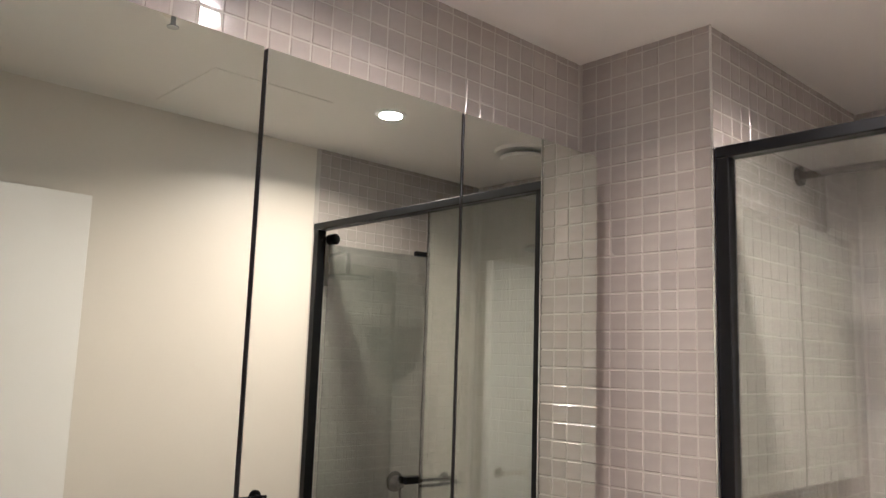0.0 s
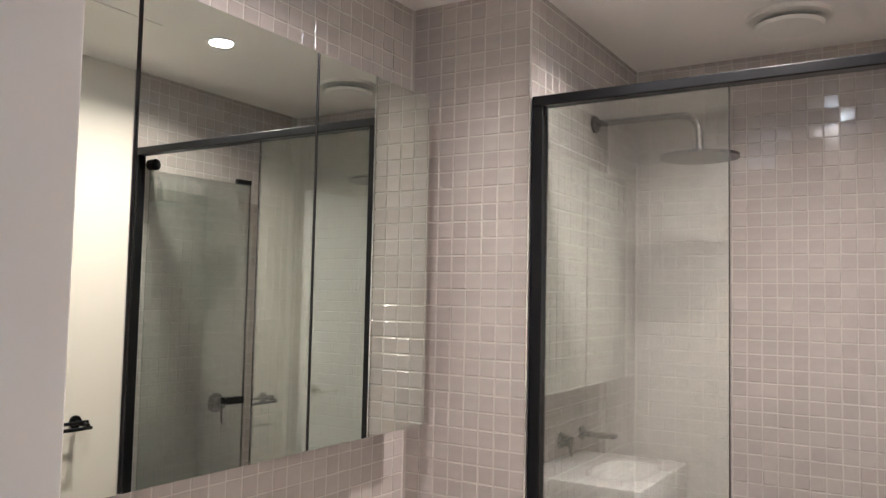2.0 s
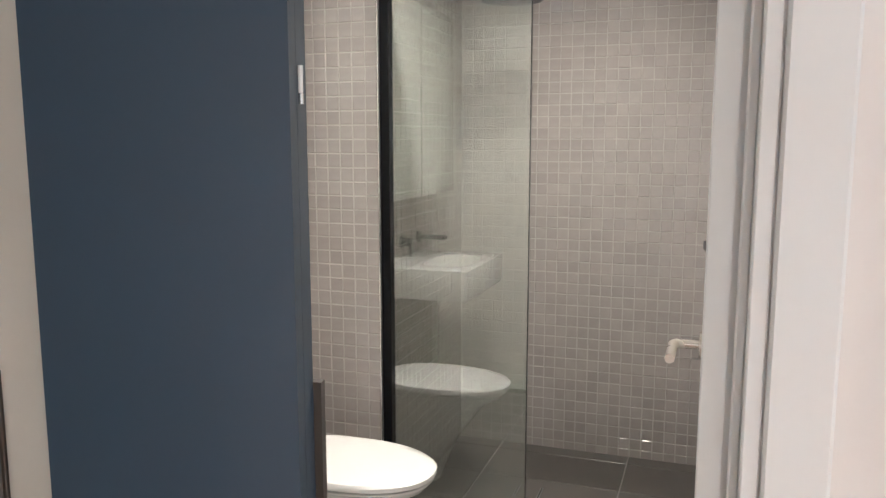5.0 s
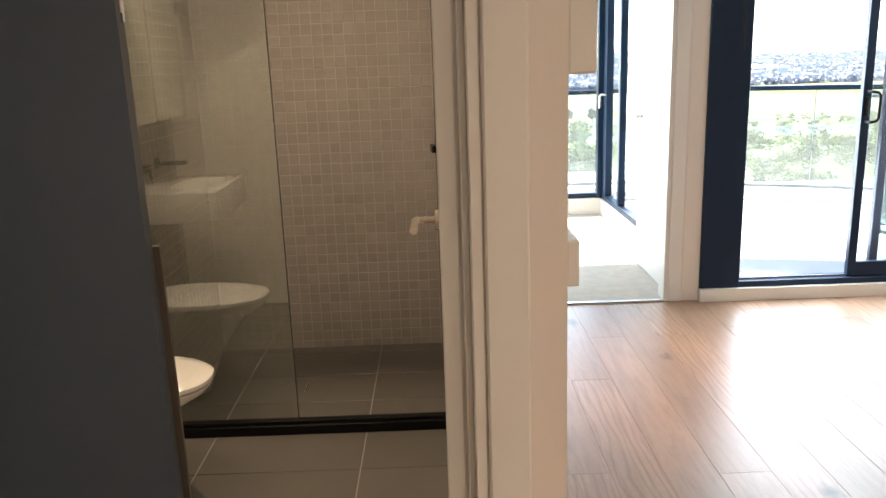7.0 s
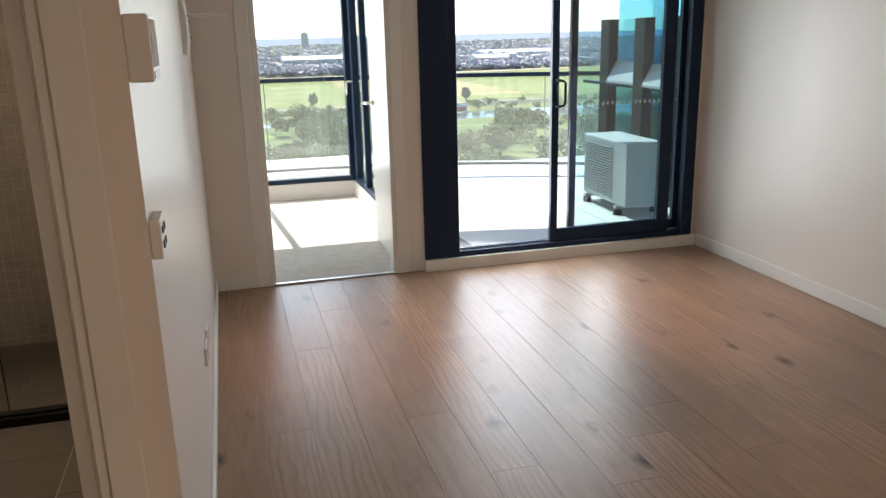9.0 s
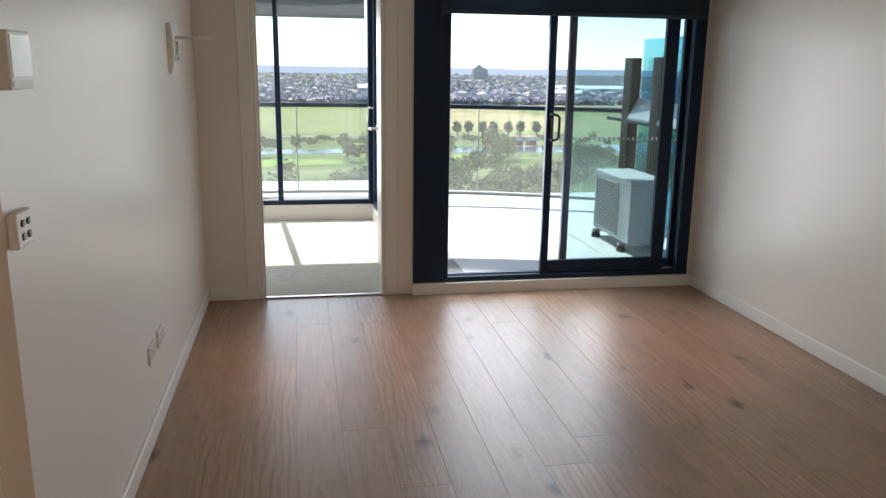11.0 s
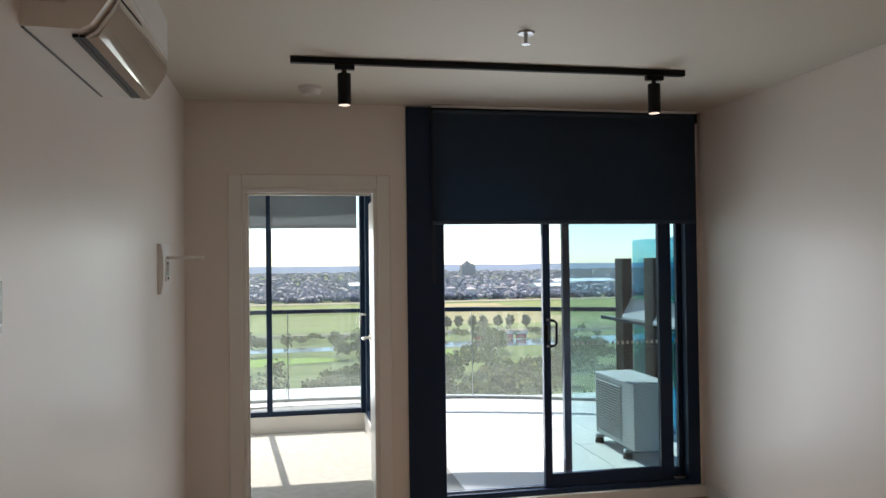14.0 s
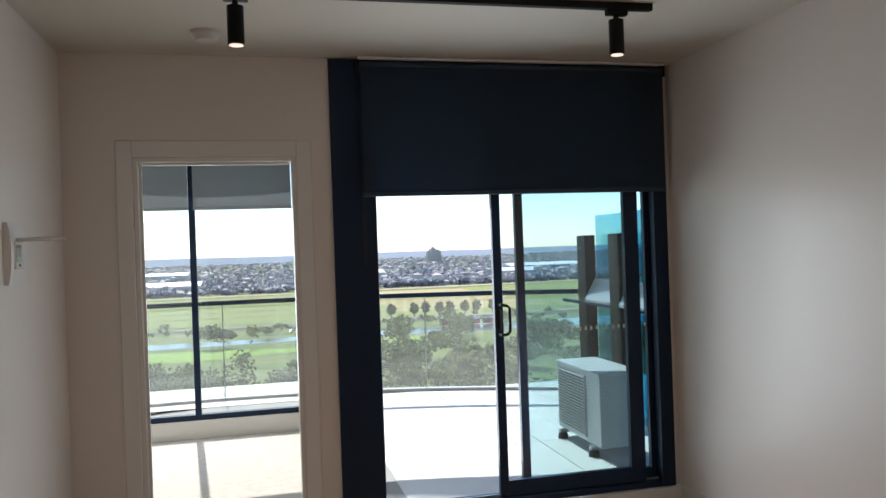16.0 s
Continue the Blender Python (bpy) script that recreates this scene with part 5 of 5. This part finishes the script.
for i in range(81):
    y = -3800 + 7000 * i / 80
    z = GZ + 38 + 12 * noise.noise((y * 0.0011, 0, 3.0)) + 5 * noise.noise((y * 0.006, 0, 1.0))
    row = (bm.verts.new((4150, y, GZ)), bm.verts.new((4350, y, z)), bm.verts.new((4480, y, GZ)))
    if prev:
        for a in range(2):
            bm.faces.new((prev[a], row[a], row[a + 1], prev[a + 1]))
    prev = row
solo("far_hills", bm, M_HILL, (4300, 0, GZ), "low hills along the horizon, haze blue in their colour", "backdrop", "structure")


def avenue_tree():
    t = thing("avenue_tree", (560, -139, GZ), "small round-crowned tree beside the track", "tree", "trees beside the track")
    bm = cyl(bmesh.new(), (560, -139, GZ), (560, -139, GZ + 4), 0.5, 0.25, seg=8)
    for a in range(4):
        cyl(bm, (560, -139, GZ + 3), (560 + 2 * math.cos(a * 1.6), -139 + 2 * math.sin(a * 1.6), GZ + 6.5), 0.2, 0.08, seg=6)
    part("trunk", bm, M_BARK, t)
    rnd = random.Random(3)
    bm = bmesh.new()
    for _ in range(160):
        d = Vector((rnd.gauss(0, 1), rnd.gauss(0, 1), rnd.gauss(0, 1))).normalized() * rnd.uniform(1.0, 3.4)
        c = Vector((560, -139, GZ + 6.6)) + Vector((d.x * 1.05, d.y * 1.05, d.z * 1.2))
        bmesh.ops.create_icosphere(bm, subdivisions=1, radius=rnd.uniform(0.45, 0.9), matrix=Matrix.Translation(c))
    part("crown", bm, M_LEAF, t)
    return t


first = avenue_tree()
for k, y in enumerate((-112, -121, -130, -150, -160, -171, -95, -60)):
    copy_thing(first, pose(560 + 3 * math.sin(k * 2.1), y, GZ, 0, 0, k * 67))
for k, y in enumerate((-118, -127, -136, -145)):
    r = thing("red_banner_frame", (484, y, GZ), "red and white banner frame by the river", "banner", "river banners")
    part("banner", B(483.9, 484.1, y - 3.6, y + 3.6, GZ + 0.5, GZ + 3.4), M_RED, r)
    part("top_strip", B(483.9, 484.1, y - 3.6, y + 3.6, GZ + 3.4, GZ + 4.6), M_SHED, r)
    part("post", B(483.8, 484.2, y - 4.0, y - 3.6, GZ, GZ + 4.6), M_SHED, r)

# ---- pieces of floors and walls ----


def unit_piece(name, w, h, t, bev, material):
    """A flat piece in its own xy, w by h, t thick, with bevelled top edges."""
    v = [(-w / 2, -h / 2, 0), (w / 2, -h / 2, 0), (w / 2, h / 2, 0), (-w / 2, h / 2, 0)]
    v += [(x, y, t - bev) for x, y, _ in v[:4]]
    v += [(x - math.copysign(bev, x), y - math.copysign(bev, y), t) for x, y, _ in v[:4]]
    f = [(0, 1, 5, 4), (1, 2, 6, 5), (2, 3, 7, 6), (3, 0, 4, 7), (4, 5, 9, 8), (5, 6, 10, 9), (6, 7, 11, 10), (7, 4, 8, 11), (8, 9, 10, 11)]
    me = bpy.data.meshes.new(name)
    me.from_pydata(v, [], f)
    me.materials.append(material)
    return me


def lay(name, me, parent, m):
    ob = bpy.data.objects.new(name, me)
    scene.collection.objects.link(ob)
    ob.parent = parent
    ob.matrix_parent_inverse = Matrix.Translation(parent.location).inverted()
    ob.matrix_basis = m
    return ob


PITCH, TILE = 0.0519, 0.0489
MOSAIC = unit_piece("mosaic_tile", TILE, TILE, 0.006, 0.0021, M_MOSAIC)


def mosaic(parent, origin, u, v, nu, nv, keep, singles):
    """Tiles on a wall: origin is the corner, u runs along it and v up; singles: how to choose the tiles that are objects of their own."""
    nrm = u.cross(v)
    rot = Matrix((u, v, nrm)).transposed().to_4x4()
    rnd = random.Random(nu * 100 + nv)
    verts, faces = [], []
    count = 0
    for i in range(nu):
        for j in range(nv):
            c = origin + u * (PITCH * (i + 0.5)) + v * (PITCH * (j + 0.5)) - nrm * 0.0045
            if not keep(c):
                continue
            tilt = Matrix.Rotation(rnd.gauss(0, 0.016), 4, "X") @ Matrix.Rotation(rnd.gauss(0, 0.016), 4, "Y")
            m = Matrix.Translation(c) @ rot @ tilt
            if count < 300 and singles(c):
                count += 1
                lay("tile", MOSAIC, parent, m)
            else:
                b = len(verts)
                verts += [tuple(m @ w.co) for w in MOSAIC.vertices]
                faces += [tuple(b + k for k in p.vertices) for p in MOSAIC.polygons]
    if verts:
        me = bpy.data.meshes.new("mosaic_field")
        me.from_pydata(verts, [], faces)
        me.materials.append(M_MOSAIC_J)
        ob = new("mosaic_field", me)
        ob.parent = parent
        ob.matrix_parent_inverse = Matrix.Translation(parent.location).inverted()
        tagged(ob, kind="stuff")


X, Y, Z = Vector((1, 0, 0)), Vector((0, 1, 0)), Vector((0, 0, 1))
rows_up, ROW0 = 49, -0.0135           # the lowest row is cut by the floor
ob = bpy.data.objects
anyc = lambda c: c.z < BCEIL + 0.02
mosaic(ob["wall_shower_nib"], Vector((PX + 0.006, SN + 8 * PITCH, ROW0)), -Y, Z, 8, rows_up, anyc, lambda c: c.z > 0.5)
mosaic(ob["wall_bathroom_north"], Vector((PX - 0.002 - 32 * PITCH, BN, ROW0)), X, Z, 32, rows_up, lambda c: anyc(c) and not (1.28 < c.z < 2.10 and c.x < 1.64) and c.x > 0.1, lambda c: c.z > 2.10 or c.x > 1.3)
mosaic(ob["wall_shower_north"], Vector((SE - 19 * PITCH, SN + 0.006, ROW0)), X, Z, 19, rows_up, lambda c: anyc(c) and c.x > PX + 0.02, lambda c: c.z > 1.2)
mosaic(ob["wall_shower_east"], Vector((SE + 0.006, SN, ROW0)), -Y, Z, 24, rows_up, lambda c: anyc(c) and c.y > BS + 0.02, lambda c: 1.35 < c.z)
mosaic(ob["wall_shower_south"], Vector((1.83 + 18 * PITCH, BS + 0.006, ROW0)), -X, Z, 18, rows_up, anyc, lambda c: c.z > 0.8)

# bathroom floor tiles, 600 by 300
me = unit_piece("floor_tile", 0.296, 0.607, 0.005, 0.0012, M_FTILE)
ylines = [0.175 + 0.612 * k for k in (-1, 0, 1, 2)]
for xl in [1.815 + 0.3 * k for k in range(-6, 4)]:
    for y0, y1 in zip(ylines, ylines[1:]):
        x0c, x1c = max(xl, BX0), min(xl + 0.3, SE + 0.006)
        y0c, y1c = max(y0, BS), min(y1, BN)
        if x1c - x0c < 0.05 or y1c - y0c < 0.05:
            continue
        full = abs(x1c - x0c - 0.3) < 1e-6 and abs(y1c - y0c - 0.612) < 1e-6
        mesh = me if full else unit_piece("cut_floor_tile", x1c - x0c - 0.004, y1c - y0c - 0.005, 0.005, 0.0012, M_FTILE)
        lay("floor_tile", mesh, ob["floor_bathroom"], Matrix.Translation(((x0c + x1c) / 2, (y0c + y1c) / 2, -0.005)))

# oak boards, running towards the balcony
rnd = random.Random(8)
BW = 0.19
shared = {}


def boards(parent, xa, xb, ya, yb):
    y = yb
    while y > ya + 0.01:
        w = min(BW, y - ya)
        x = xa - rnd.uniform(0.0, 1.6)
        while x < xb:
            ln = rnd.choice((1.5, 1.9, 2.2))
            x0, x1 = max(x, xa), min(x + ln, xb)
            x += ln
            if x1 - x0 < 0.03:
                continue
            key = (round(x1 - x0, 3), round(w, 3))
            if key not in shared:
                shared[key] = unit_piece("oak_plank", x1 - x0 - 0.0008, w - 0.0008, 0.012, 0.0006, M_OAK)
            lay("oak_board", shared[key], parent, Matrix.Translation(((x0 + x1) / 2, y - w / 2, -0.012 + rnd.uniform(-0.0002, 0.0002))))
        y -= w


boards(ob["floor_base"], XW, XE + 0.005, YS, YN)
boards(ob["floor_base_corridor"], XW, BX0 - 0.012, YN, 0.50)

# balcony paving
me = unit_piece("paver", 1.194, 1.194, 0.008, 0.002, M_BTILE)
for i in range(5):
    for j in range(8):
        cx, cy = XE + 0.72 + 1.2 * i, -5.1 + 1.2 * j
        if math.hypot(cx - CX, cy - CY) < RAD + 0.45 and not (cx < 6.7 and cy > -2.2):
            lay("paver", me, ob["balcony_slab"], Matrix.Translation((cx, cy, BZ - 0.008)))
